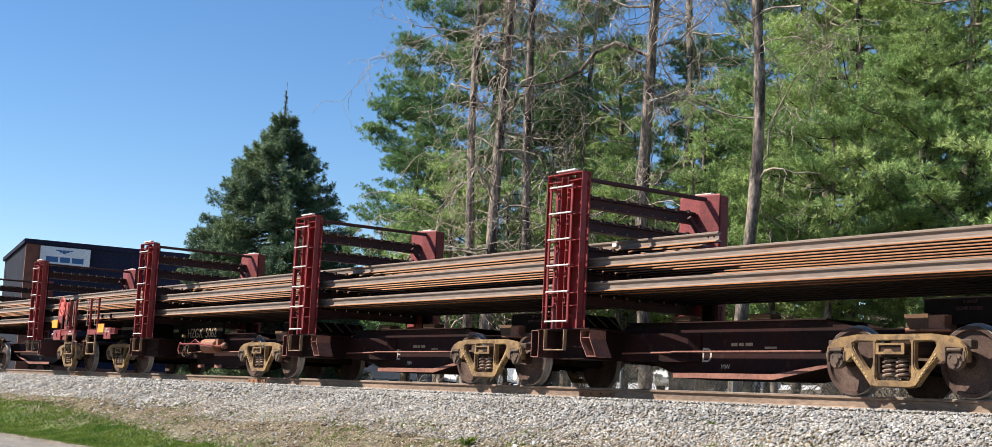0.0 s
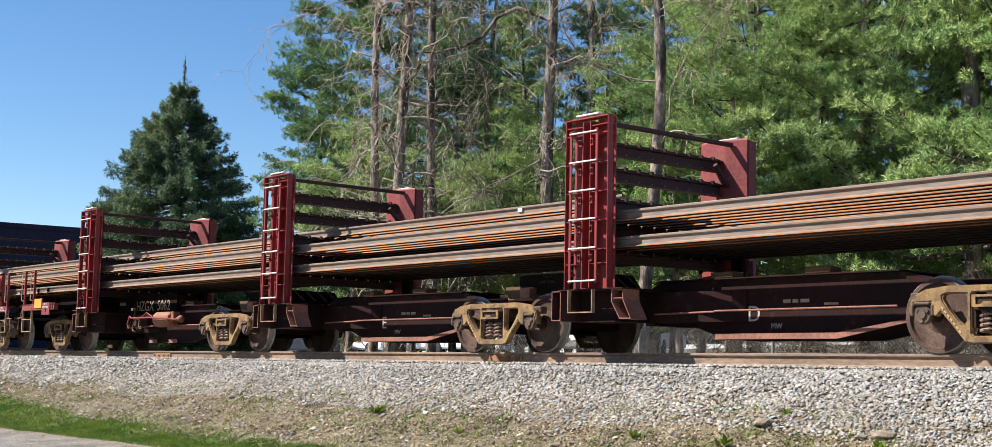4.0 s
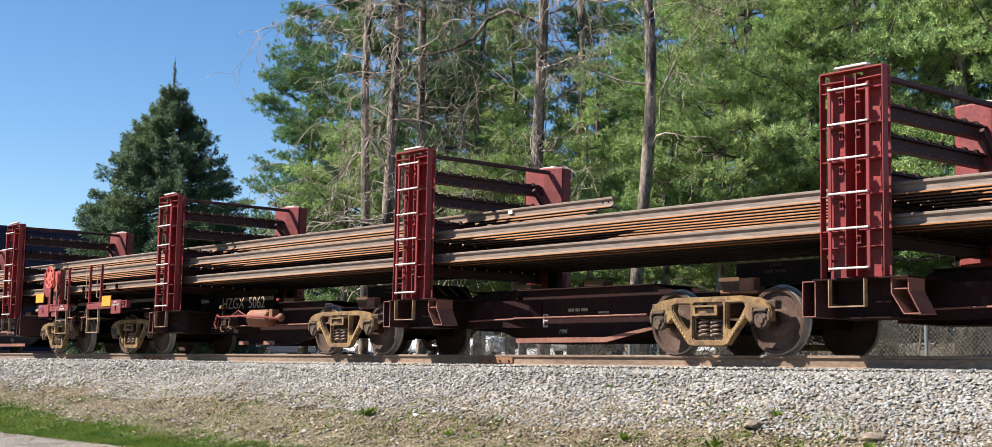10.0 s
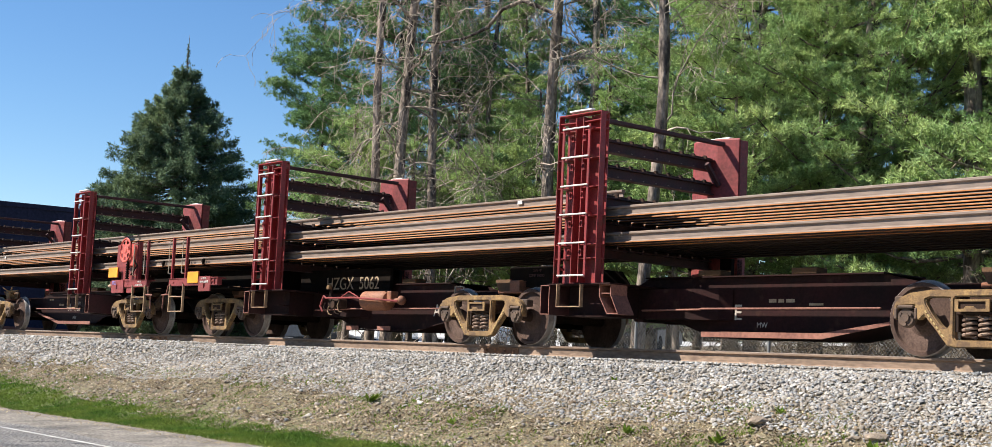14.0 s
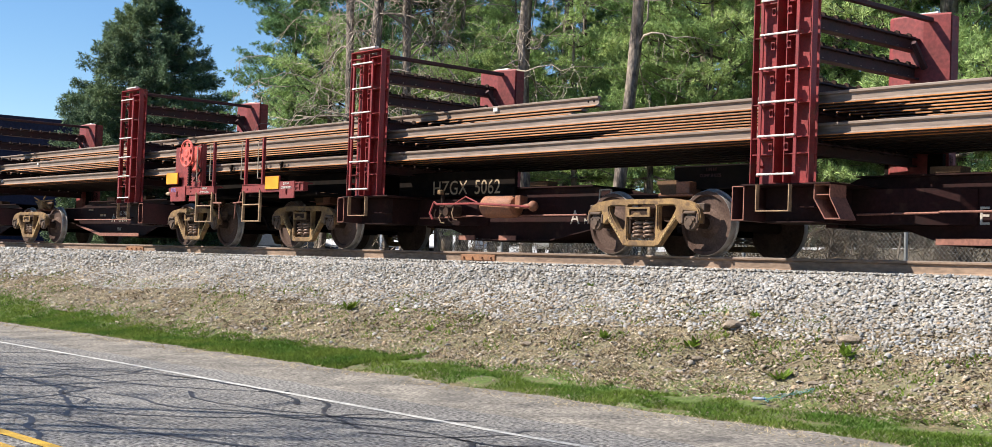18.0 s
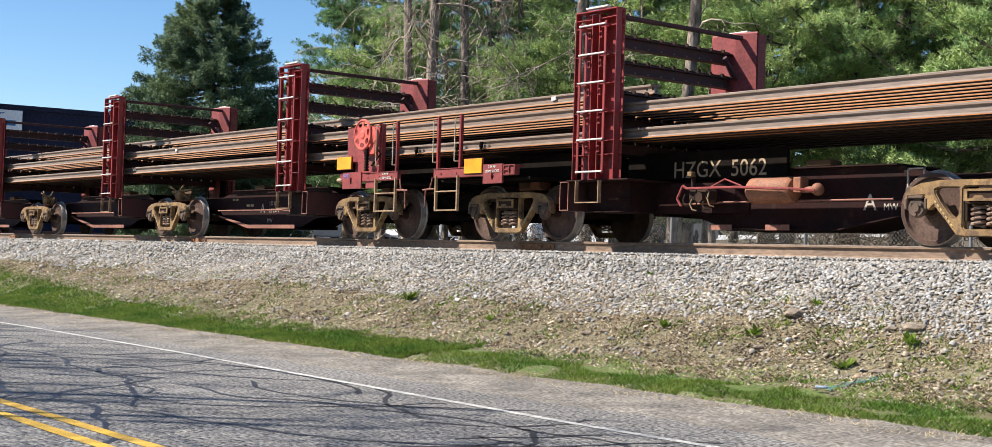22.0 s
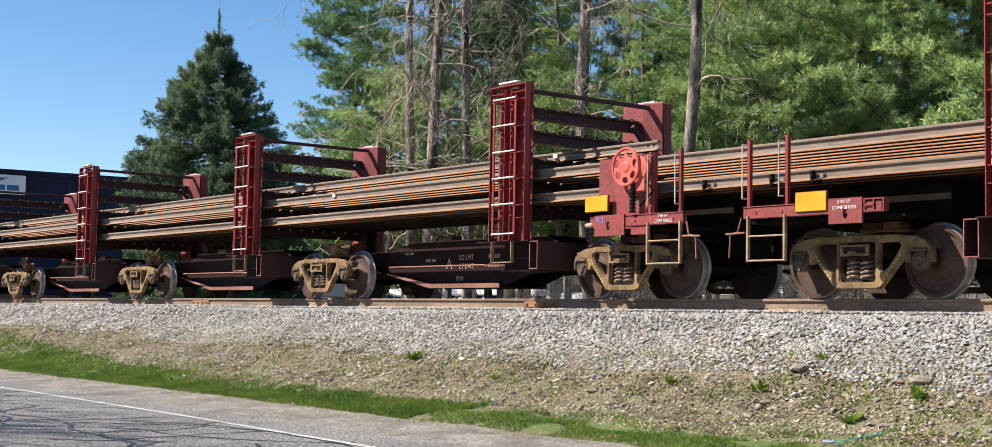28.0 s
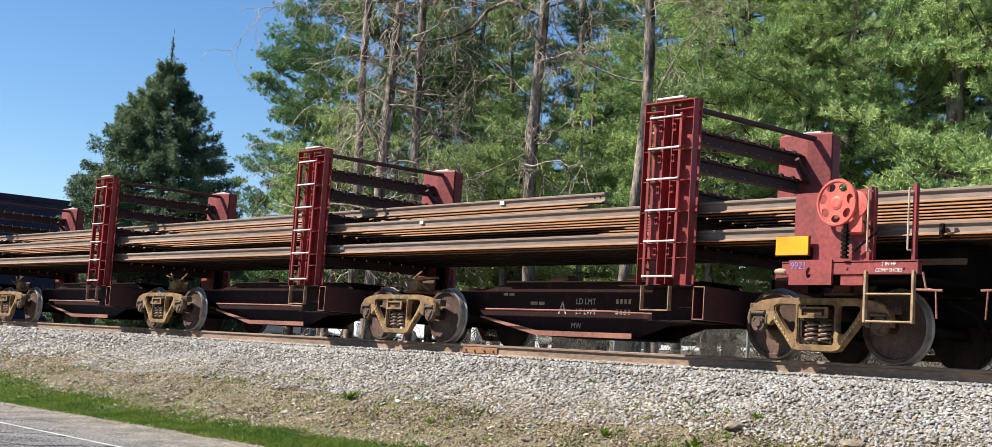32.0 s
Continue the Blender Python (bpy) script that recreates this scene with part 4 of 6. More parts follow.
def dress(unit, car):
    """What sets the single platforms apart."""
    y = -0.383
    if car in ("A", "B"):
        lettering("letter", "D" if car == "A" else "E", 0.30, STENCIL, unit, (2.35, y, 0.43), "worn white stencil letter")
        lettering("stencil", "MW", 0.10, STENCIL, unit, (2.75, y, 0.33))
        bm = bmesh.new()
        bars(bm, 2.95, 0.66, (0.12, 0.09, 0.14), 0.045, y)
        bars(bm, 3.6, 0.62, (0.22,), 0.03, y)
        tagged(part("data_stencil", bm, STENCIL_DIM, unit), kind="stuff")
    if car in ("Z", "A", "B"):
        # the bearer over the truck, its shade put into a near-black colour
        bm = bmesh.new()
        plate(bm, [(-2.06, 0.90), (-0.62, 0.90), (-0.62, 1.02), (-0.80, 1.22), (-2.06, 1.22)], [], -0.62, 0.62)
        part("bearer", bm, GREASE_AND_SHADE, unit, "bearer over the truck, coloured near-black as shade")
        # letters take the dark beam colour, dimmed to read as shaded
        lettering("stencil", "2 IN HF", 0.06, BEAM, unit, (-1.50, -0.625, 1.14))
        lettering("stencil", "COMP SHOES", 0.06, BEAM, unit, (-1.60, -0.625, 1.06))
    if car == "C":
        # near-black board, widened to stand for the shade around the number
        bm = bmesh.new()
        box(bm, 0.10, 3.1, -0.53, -0.47, 1.03, 1.30, 0.006)
        box(bm, 0.10, 3.1, -0.53, -0.47, 0.90, 1.028, 0.004)
        part("number_board", bm, GREASE_AND_SHADE, unit)
        lettering("car_mark", "HZGX", 0.325, STENCIL_DIM, unit, (1.03, -0.533, 0.93), "worn pale stencilled car mark")
        lettering("car_number", "5062", 0.325, STENCIL_DIM, unit, (2.12, -0.533, 0.93), "worn pale stencilled car number")
        lettering("letter", "A", 0.30, STENCIL, unit, (4.22, y, 0.45), "worn white stencil letter")
        lettering("stencil", "MW", 0.12, STENCIL, unit, (4.52, y, 0.45))
        g = 0.66           # the brake gear hangs this far along the sill
        bm = bmesh.new()
        turned(bm, [(2.04, 0.05), (2.07, 0.14), (2.12, 0.175), (2.74, 0.175), (2.79, 0.14), (2.82, 0.05)], (g, -0.78, 0.70), "X", 20)
        part("brake_cylinder", bm, RUST_TANK, unit, "rust-coloured brake cylinder", True)
        bm = bmesh.new()
        box(bm, 2.82 + g, 2.95 + g, -0.86, -0.70, 0.66, 0.86, 0.01)
        rod(bm, (2.95 + g, -0.78, 0.70), (3.10 + g, -0.78, 0.70), 0.04)
        bmesh.ops.create_icosphere(bm, subdivisions=2, radius=0.085, matrix=Matrix.Translation((3.16 + g, -0.78, 0.70)))
        part("cylinder_rod", bm, RUST_TANK, unit, "", True)
        bm = bmesh.new()
        bent(bm, [(x + g, y1, z1) for x, y1, z1 in ((0.98, -0.98, 0.50), (0.90, -0.98, 0.60), (1.0, -0.98, 0.78), (1.08, -0.98, 0.74), (2.0, -1.0, 0.74), (2.9, -1.0, 0.70), (3.2, -0.9, 0.68))], 0.018, 6)
        bent(bm, [(1.35 + g, -0.9, 0.72), (1.7 + g, -0.9, 0.86), (2.0 + g, -0.9, 0.76)], 0.012, 6)
        part("brake_pipe", bm, MAROON_FADED, unit)
        bm = bmesh.new()
        box(bm, 1.05 + g, 1.42 + g, -0.93, -0.72, 0.56, 0.74, 0.03)
        rod(bm, (1.12 + g, -0.90, 0.70), (1.12 + g, -0.90, 0.95), 0.03, 8)
        rod(bm, (1.30 + g, -0.98, 0.62), (1.30 + g, -0.80, 0.62), 0.07, 12)
        part("control_valve", bm, GRIME, unit, "grimy brake control valve", True)
        for k, (rx, rz, drop) in enumerate(((1.02, 0.66, 0.16), (1.15, 0.60, 0.15), (1.24, 0.74, 0.24), (1.38, 0.58, 0.12), (1.47, 0.70, 0.20))):
            bm = bmesh.new()
            bent(bm, [(rx + g, -0.95, rz), (rx + g - 0.02, -0.97, rz - drop * 0.5), (rx + g + 0.03, -0.97, rz - drop), (rx + g + 0.07, -0.93, rz - drop - 0.01)], 0.009, 6)
            part("valve_pipe", bm, (GRIME, TAN, GREASE_AND_SHADE)[k % 3], unit)
        for lip in [q for q in unit.children if q.name.startswith(("flange_lip", "hanger", "pin"))]:
            bpy.data.objects.remove(lip)
        # lip cut to two short pieces, the stretches that catch the sun
        for x0, x1 in ((1.75, 2.15), (2.75, 3.15)):
            bm = bmesh.new()
            box(bm, x0, x1, -0.52, -0.505, 0.19, 0.265)
            part("flange_lip", bm, FLANGE, unit, "dusty pink-brown flange lip")
        bm = bmesh.new()
        box(bm, 1.08 + g, 1.17 + g, -0.99, -0.91, 0.90, 0.97, 0.01)
        part("valve_cap", bm, OCHRE, unit, "ochre-dusty cap")
        bm = bmesh.new()
        box(bm, 0.95, 1.45, -0.60, -0.56, 0.57, 0.70)
        part("bracket", bm, material_wood(), unit)
        bm = bmesh.new()
        for a, b in (((4.95, 0.45), (5.2, 0.95)),):
            for x0, x1, z0, z1 in ((a[0], b[0], a[1], a[1] + 0.02), (a[0], b[0], b[1] - 0.02, b[1]), (a[0], a[0] + 0.02, a[1], b[1]), (b[0] - 0.02, b[0], a[1], b[1])):
                box(bm, x0, x1, -0.52, -0.50, z0, z1)
        part("card_frame", bm, STENCIL, unit)
        end_frame(unit, 0)
    if car == "D":
        lettering("letter", "A", 0.27, STENCIL, unit, (-2.72, y, 0.53), "worn white stencil letter")
        lettering("stencil", "LD LMT", 0.125, STENCIL, unit, (-2.34, y, 0.68))
        lettering("stencil", "LT LWT", 0.125, STENCIL, unit, (-2.34, y, 0.53))
        lettering("stencil", "MW", 0.12, STENCIL, unit, (-2.42, y, 0.32))
        bm = bmesh.new()
        bars(bm, -1.50, 0.69, (0.05, 0.045, 0.05, 0.045), 0.07, y)
        bars(bm, -1.50, 0.54, (0.05, 0.045, 0.05, 0.045), 0.07, y)
        bars(bm, -3.35, 0.66, (0.16, 0.12), 0.05, y)
        bars(bm, -4.0, 0.80, (0.10, 0.12), 0.04, y)
        tagged(part("data_stencil", bm, STENCIL_DIM, unit), kind="stuff")
        end_frame(unit, 1)


def end_frame(unit, handbrake):
    """The coupler end: side sill, ladder, hand rails, orange reflectors; with the hand brake on one car."""
    if handbrake:
        o = 25.72
        sill, lad, rails, refl = (-23.33 + o, -21.5 + o), (-22.16 + o, -21.55 + o), (-21.57 + o,), (-23.42 + o, -22.95 + o, 1.21, 1.43)
    else:
        o = 17.058
        sill, lad, rails, refl = (-20.45 + o, -18.36 + o), (-20.37 + o, -19.78 + o), (-20.37 + o, -19.76 + o), (-19.60 + o, -19.14 + o, 1.03, 1.26)
    for side in (-1, 1):
        y0, y1 = side * 1.58, side * 1.50
        bm = bmesh.new()
        box(bm, sill[0], sill[1], y0, y1, 0.98, 1.13, 0.006)
        box(bm, sill[0], sill[1], y0, side * 1.38, 1.11, 1.135)
        for k in range(5):
            bx = sill[0] + (sill[1] - sill[0]) * (k + 0.5) / 5
            rod(bm, (bx, y0, 1.05), (bx, y0 + side * 0.012, 1.05), 0.014, 6)
        part("end_side_sill", bm, MAROON_FADED, unit)
        for x in lad:
            bm = bmesh.new()
            box(bm, x - 0.017, x + 0.017, side * 1.60, side * 1.55, 0.44, 1.02, 0.004)
            part("ladder_stile", bm, TAN, unit, "rusty tan ladder stile")
        for z in (0.455, 0.76):
            bm = bmesh.new()
            rod(bm, (lad[0], side * 1.585, z), (lad[1], side * 1.585, z), 0.012)
            part("ladder_rung", bm, TAN, unit)
        for x in rails:
            bm = bmesh.new()
            box(bm, x - 0.024, x + 0.024, side * 1.575, side * 1.52, 1.13, 1.98, 0.004)
            part("hand_rail_post", bm, MAROON, unit)
        for x in ((lad[0] + 0.02, lad[1] - 0.07) if handbrake else (lad[0] - 0.07, lad[1] - 0.07)):
            bm = bmesh.new()
            bent(bm, [(x, side * 1.53, 1.24), (x, side * 1.61, 1.24), (x, side * 1.61, 1.92), (x, side * 1.53, 1.92)], 0.0105, 6)
            part("grab_iron", bm, CREAM, unit, "pale grab iron")
        bm = bmesh.new()
        box(bm, refl[0], refl[1], side * 1.60, side * 1.585, refl[2], refl[3], 0.003)
        r = part("reflector_plate", bm, YELLOW_REFLECT, unit, "orange-yellow reflector plate")
        bm = bmesh.new()
        box(bm, refl[0] - 0.008, refl[1] + 0.008, side * 1.584, side * 1.565, refl[2] - 0.008, refl[3] + 0.008)
        part("backing", bm, MAROON, r)
    # hanging plate with an oval hole
    oval = lambda cx, cz: [(cx + 0.035 * math.cos(a * 0.5236), cz + 0.065 * math.sin(a * 0.5236)) for a in range(12)]
    bm = bmesh.new()
    if handbrake:
        x0, x1, z0, z1 = sill[0] + 0.12, sill[0] + 0.72, 0.86, 1.15
        plate(bm, [(x0, z0), (x1, z0), (x1, z1), (x0, z1)], [oval(x0 + 0.28, 1.0)], -1.60, -1.57)
        box(bm, x1 + 0.1, x1 + 0.4, -1.56, -1.50, 0.86, 0.98)
    else:
        x0, x1, z0, z1 = -19.10 + o, -18.62 + o, 0.86, 1.16
        plate(bm, [(x0, z0), (x1, z0), (x1, z1), (x0, z1)], [oval(x0 + 0.24, 0.98)], -1.60, -1.57)
    part("jacking_plate", bm, MAROON_FADED, unit, "plate with an oval hole")
    lx = lad[0] + 0.12 if handbrake else x0 + 0.05
    lettering("stencil", "2 IN HF", 0.058, WHITE, unit, (lx + 0.08, -1.584 if handbrake else -1.603, 1.075 if handbrake else 1.10))
    lettering("stencil", "COMP SHOES", 0.058, WHITE, unit, (lx, -1.584 if handbrake else -1.603, 1.005 if handbrake else 1.03))
    if not handbrake:
        bm = bmesh.new()
        for a in ((x1 + 0.02, x1 + 0.30, 0.985, 1.0), (x1 + 0.02, x1 + 0.30, 1.125, 1.14), (x1 + 0.02, x1 + 0.035, 1.0, 1.125), (x1 + 0.15, x1 + 0.165, 1.0, 1.125), (x1 + 0.285, x1 + 0.30, 1.0, 1.125), (x1 + 0.02, x1 + 0.165, 1.055, 1.07)):
            box(bm, a[0], a[1], -1.60, -1.50, a[2], a[3])
        part("tool_bracket", bm, MAROON_FADED, unit)
    else:
        # the hand brake: mounting panel, wheel, chain housing, lamp bracket
        bm = bmesh.new()
        plate(bm, [(-22.95 + o, 1.13), (-22.13 + o, 1.13), (-22.13 + o, 1.97), (-22.45 + o, 1.95), (-23.23 + o, 1.95), (-23.23 + o, 1.45), (-22.95 + o, 1.30)], [], -1.50, -1.47)
        box(bm, -22.20 + o, -22.16 + o, -1.53, -1.40, 1.13, 1.98)
        part("brake_panel", bm, MAROON_FADED, unit)
        wx, wz, wy = -22.56 + o, 1.80, -1.62
        w = None
        bm = bmesh.new()
        n = 36
        for k in range(n):
            a, b = 2 * math.pi * k / n, 2 * math.pi * (k + 1) / n
            for q, r in ((0.255, 0.022),):
                rod(bm, (wx + q * math.cos(a), wy, wz + q * math.sin(a)), (wx + q * math.cos(b), wy, wz + q * math.sin(b)), r, 6)
        w = part("brake_wheel", bm, RED, unit, "salmon red hand brake wheel")
        bm = bmesh.new()
        rod(bm, (wx, wy - 0.02, wz), (wx, wy + 0.12, wz), 0.05, 14)
        turned(bm, [(-0.012, 0.078), (-0.02, 0.05), (0.012, 0.05), (0.012, 0.078)], (wx, wy, wz), "Y", 20)
        part("hub", bm, RED, w)
        bm = bmesh.new()
        holes = []
        for k in range(7):
            a = 2 * math.pi * k / 7 + 0.2
            cx, cz, ca, sa = wx + 0.186 * math.cos(a), wz + 0.186 * math.sin(a), math.cos(a), math.sin(a)
            holes.append([(cx + 0.046 * math.cos(q * 0.6283) * ca - 0.060 * math.sin(q * 0.6283) * sa, cz + 0.046 * math.cos(q * 0.6283) * sa + 0.060 * math.sin(q * 0.6283) * ca) for q in range(10)])
        plate(bm, [(wx + 0.25 * math.cos(q * 0.1745), wz + 0.25 * math.sin(q * 0.1745)) for q in range(36)], holes, wy - 0.007, wy + 0.007)
        part("wheel_disc", bm, RED, w, "red disc with seven oval holes")
        bm = bmesh.new()
        turned(bm, [(-0.07, 0.05), (-0.05, 0.15), (0.04, 0.15), (0.06, 0.10)], (wx + 0.24, -1.54, wz - 0.02), "Y", 20)
        box(bm, wx + 0.05, wx + 0.34, -1.58, -1.48, wz - 0.36, wz - 0.06, 0.02)
        part("gear_housing", bm, RED, unit, "faded red hand brake gear housing", True)
        bm = bmesh.new()
        bent(bm, [(wx + 0.12, -1.60, wz - 0.25), (wx + 0.12, -1.60, wz - 0.62)], 0.03)
        bent(bm, [(wx + 0.3, -1.56, wz - 0.2), (wx + 0.5, -1.56, wz - 0.35), (wx + 0.22, -1.56, wz - 0.55)], 0.016)
        for k in range(7):
            box(bm, wx + 0.085, wx + 0.155, -1.63, -1.57, wz - 0.34 - 0.05 * k, wz - 0.31 - 0.05 * k)
        part("brake_chain", bm, GREASE_AND_SHADE, unit)
        bm = bmesh.new()
        turned(bm, [(0, 0.03), (0.03, 0.038), (0.15, 0.038), (0.17, 0.02)], (sill[0] - 0.10, -1.56, 1.02), "X", 12)
        part("coupler_lever_end", bm, STENCIL_DIM, unit, "", True)
        lettering("chalk_mark", "9921", 0.115, CHALK, unit, (sill[0] + 0.14, -1.603, 1.045), "violet chalk number")
    bm = bmesh.new()
    s0, s1 = (sill[1] - 2.6, sill[1] + 0.45) if handbrake else (sill[0] - 0.55, sill[0] + 2.4)
    box(bm, s0, s1, -0.17, 0.17, 0.50, 0.82, 0.03)
    kx = s1 if handbrake else s0
    box(bm, kx - 0.16, kx + 0.16, -0.23, 0.23, 0.48, 0.86, 0.05)
    part("coupler", bm, GREASE_AND_SHADE, unit, "greasy black knuckle coupler")
    bm = bmesh.new()
    hx = sill[1] if handbrake else sill[0]
    sg = 1 if handbrake else -1
    bent(bm, [(hx - sg * 0.3, -0.45, 0.75), (hx + sg * 0.05, -0.5, 0.62), (hx + sg * 0.2, -0.42, 0.35), (hx + sg * 0.42, -0.3, 0.38)], 0.028)
    part("air_hose", bm, GREASE_AND_SHADE, unit, "black air hose")
    bm = bmesh.new()
    bent(bm, [(hx + sg * 0.05, -1.56, 1.0), (hx + sg * 0.10, -1.57, 0.82), (hx + sg * 0.22, -1.57, 0.80), (hx + sg * 0.24, -1.57, 0.50)], 0.012)
    rod(bm, (hx - sg * 0.02, -1.57, 0.81), (hx + sg * 0.30, -1.57, 0.80), 0.014)
    part("uncoupling_lever", bm, FLANGE, unit)
    # deck coloured near-black as shade; its width also shades the truck frame
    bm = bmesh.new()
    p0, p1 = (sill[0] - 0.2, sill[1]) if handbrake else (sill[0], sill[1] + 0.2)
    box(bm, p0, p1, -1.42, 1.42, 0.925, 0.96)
    part("end_deck", bm, GREASE_AND_SHADE, unit)
    # the bearer that carries the load at this end, near-black to stand for shade
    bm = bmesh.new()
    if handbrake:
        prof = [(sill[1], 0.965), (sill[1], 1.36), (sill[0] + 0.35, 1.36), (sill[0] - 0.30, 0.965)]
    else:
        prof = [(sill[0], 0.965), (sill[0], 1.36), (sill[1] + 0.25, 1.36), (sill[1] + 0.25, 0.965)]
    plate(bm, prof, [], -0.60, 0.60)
    part("bearer", bm, GREASE_AND_SHADE, unit, "bearer under the load, coloured near-black as shade")


def side_frame(truck, side):
    half = [(0.0, 0.745), (0.55, 0.748), (0.82, 0.715), (0.95, 0.665), (1.02, 0.595), (1.045, 0.50), (1.02, 0.41), (0.985, 0.415), (0.975, 0.565), (0.755, 0.575), (0.74, 0.43), (0.70, 0.40), (0.63, 0.46), (0.48, 0.29), (0.34, 0.125), (0.25, 0.105), (0.0, 0.105)]
    outline = half + [(-x, z) for x, z in reversed(half[1:-1])]
    win = [(0.32, 0.655), (0.56, 0.66), (0.615, 0.64), (0.61, 0.60), (0.54, 0.49), (0.44, 0.365), (0.39, 0.325), (0.345, 0.32), (0.315, 0.355), (0.305, 0.42), (0.305, 0.65)]
    mid = [(-0.23, 0.665), (0.23, 0.665), (0.255, 0.64), (0.255, 0.22), (0.23, 0.19), (-0.23, 0.19), (-0.255, 0.22), (-0.255, 0.64)]
    bm = bmesh.new()
    plate(bm, outline, [win, [(-x, z) for x, z in reversed(win)], mid], side * 1.13, side * 1.035)
    bmesh.ops.remove_doubles(bm, verts=bm.verts, dist=1e-5)
    es = [e for e in bm.edges if len(e.link_faces) == 2 and e.calc_face_angle(0) > 1.0]
    bmesh.ops.bevel(bm, geom=es, offset=0.014, segments=2, affect="EDGES", clamp_overlap=True)
    f = part("side_frame", bm, OCHRE, truck, "dusty ochre cast steel side frame", True)
    # raised ribs and cast lettering on the diagonals
    bm = bmesh.new()
    for s in (-1, 1):
        for k in range(7):
            c = Vector((s * (0.605 - 0.036 * k), side * 1.133, 0.50 - 0.044 * k))
            box(bm, -0.009, 0.009, -0.004, 0.004, -0.017, 0.017, m=Matrix.Translation(c) @ pose(0, 0, 0, 0, s * 40, 0))
    tagged(part("cast_lettering", bm, CAST, f), kind="stuff")
    for s in (-1, 1):
        bm = bmesh.new()
        turned(bm, [(0, 0.115), (side * 0.05, 0.115), (side * 0.065, 0.10), (side * 0.065, 0.055), (side * 0.085, 0.05)], (s * WB, side * 1.06, AXLE), "Y", 18)
        for k in range(3):
            a = k * 2.094 + 0.5
            rod(bm, (s * WB + 0.075 * math.cos(a), side * 1.12, AXLE + 0.075 * math.sin(a)), (s * WB + 0.075 * math.cos(a), side * 1.145, AXLE + 0.075 * math.sin(a)), 0.021, 6)
        part("bearing_cap", bm, BEARING, truck, "rusty bearing cap with three bolts", True)
        bm = bmesh.new()
        box(bm, s * WB - 0.105, s * WB + 0.105, side * 1.15, side * 0.99, AXLE + 0.10, AXLE + 0.14, 0.012)
        box(bm, s * WB - 0.22, s * WB + 0.16, side * 1.03, side * 0.90, AXLE + 0.14, AXLE + 0.25, 0.012)
        box(bm, s * WB - 0.15, s * WB - 0.11, side * 1.14, side * 1.0, AXLE - 0.02, AXLE + 0.11, 0.01)
        box(bm, s * WB + 0.11, s * WB + 0.15, side * 1.14, side * 1.0, AXLE - 0.02, AXLE + 0.11, 0.01)
        part("bearing_adapter", bm, BEARING, truck)
    for x in (-0.135, 0.06):
        bm = bmesh.new()
        pts = [(x + 0.035 + 0.072 * math.cos(k * 0.7854), side * 1.06 + 0.072 * math.sin(k * 0.7854), 0.215 + 0.0068 * k) for k in range(37)]
        bent(bm, pts, 0.0165, 5)
        part("spring", bm, SPRING, truck, "coil spring", True)
    bm = bmesh.new()
    box(bm, -0.235, 0.235, side * 1.12, side * 0.9, 0.47, 0.50, 0.006)
    box(bm, -0.20, 0.20, side * 1.17, side * 0.2, 0.505, 0.63, 0.02)
    box(bm, -0.25, -0.215, side * 1.10, side * 0.98, 0.28, 0.55)
    box(bm, 0.215, 0.25, side * 1.10, side * 0.98, 0.28, 0.55)
    part("bolster_end", bm, GRIME, truck)
    bm = bmesh.new()
    plate(bm, [(-0.21, 0.50), (0.21, 0.50), (0.21, 0.635), (-0.21, 0.635)], [[(-0.165, 0.53), (-0.10, 0.53), (-0.075, 0.56), (0.02, 0.56), (0.05, 0.53), (0.165, 0.53), (0.165, 0.61), (-0.165, 0.61)]], side * 1.19, side * 1.172)
    part("bolster_face", bm, OCHRE, truck, "dusty ochre bolster end casting")


def make_truck():
    t = thing("freight_truck", "two-axle freight truck with ochre side frames on the rails", "rail truck", "trucks under the rail train")
    for side in (-1, 1):
        side_frame(t, side)
    bm = bmesh.new()
    box(bm, -0.19, 0.19, -0.95, 0.95, 0.52, 0.74, 0.03)
    rod(bm, (0, 0, 0.74), (0, 0, 0.80), 0.18, 18)
    part("bolster", bm, GRIME, t)
    for s in (-1, 1):
        bm = bmesh.new()
        box(bm, s * 0.40 - 0.05, s * 0.40 + 0.05, -0.80, 0.80, 0.30, 0.40, 0.01)
        part("brake_beam", bm, GREASE_AND_SHADE, t)
        bm = bmesh.new()
        turned(bm, [(-1.10, 0.06), (-0.8, 0.085), (0, 0.075), (0.8, 0.085), (1.10, 0.06)], (0, 0, 0), "Y", 14)
        w = part("wheelset", bm, GRIME, t, "", True)
        w.location = (s * WB, 0, AXLE)
        for side in (-1, 1):
            bm = bmesh.new()
            r = AXLE
            turned(bm, [(side * 0.680, r - 0.075), (side * 0.683, r + 0.022), (side * 0.700, r + 0.026), (side * 0.715, r + 0.004), (side * 0.735, r)] + [(side * 0.80, r - 0.003), (side * 0.812, r - 0.012), (side * 0.812, r - 0.06), (side * 0.775, r - 0.075),
                        (side * 0.760, 0.20), (side * 0.80, 0.13), (side * 0.825, 0.12), (side * 0.825, 0.09)], (0, 0, 0), "Y", 44)
            for f in bm.faces:
                c = f.calc_center_median()
                if math.hypot(c.x, c.z) > r - 0.012:
                    f.material_index = 1
            part("wheel", bm, [WHEEL, TREAD], w, "rust-brown steel wheel with a bright tread", True)
    return t


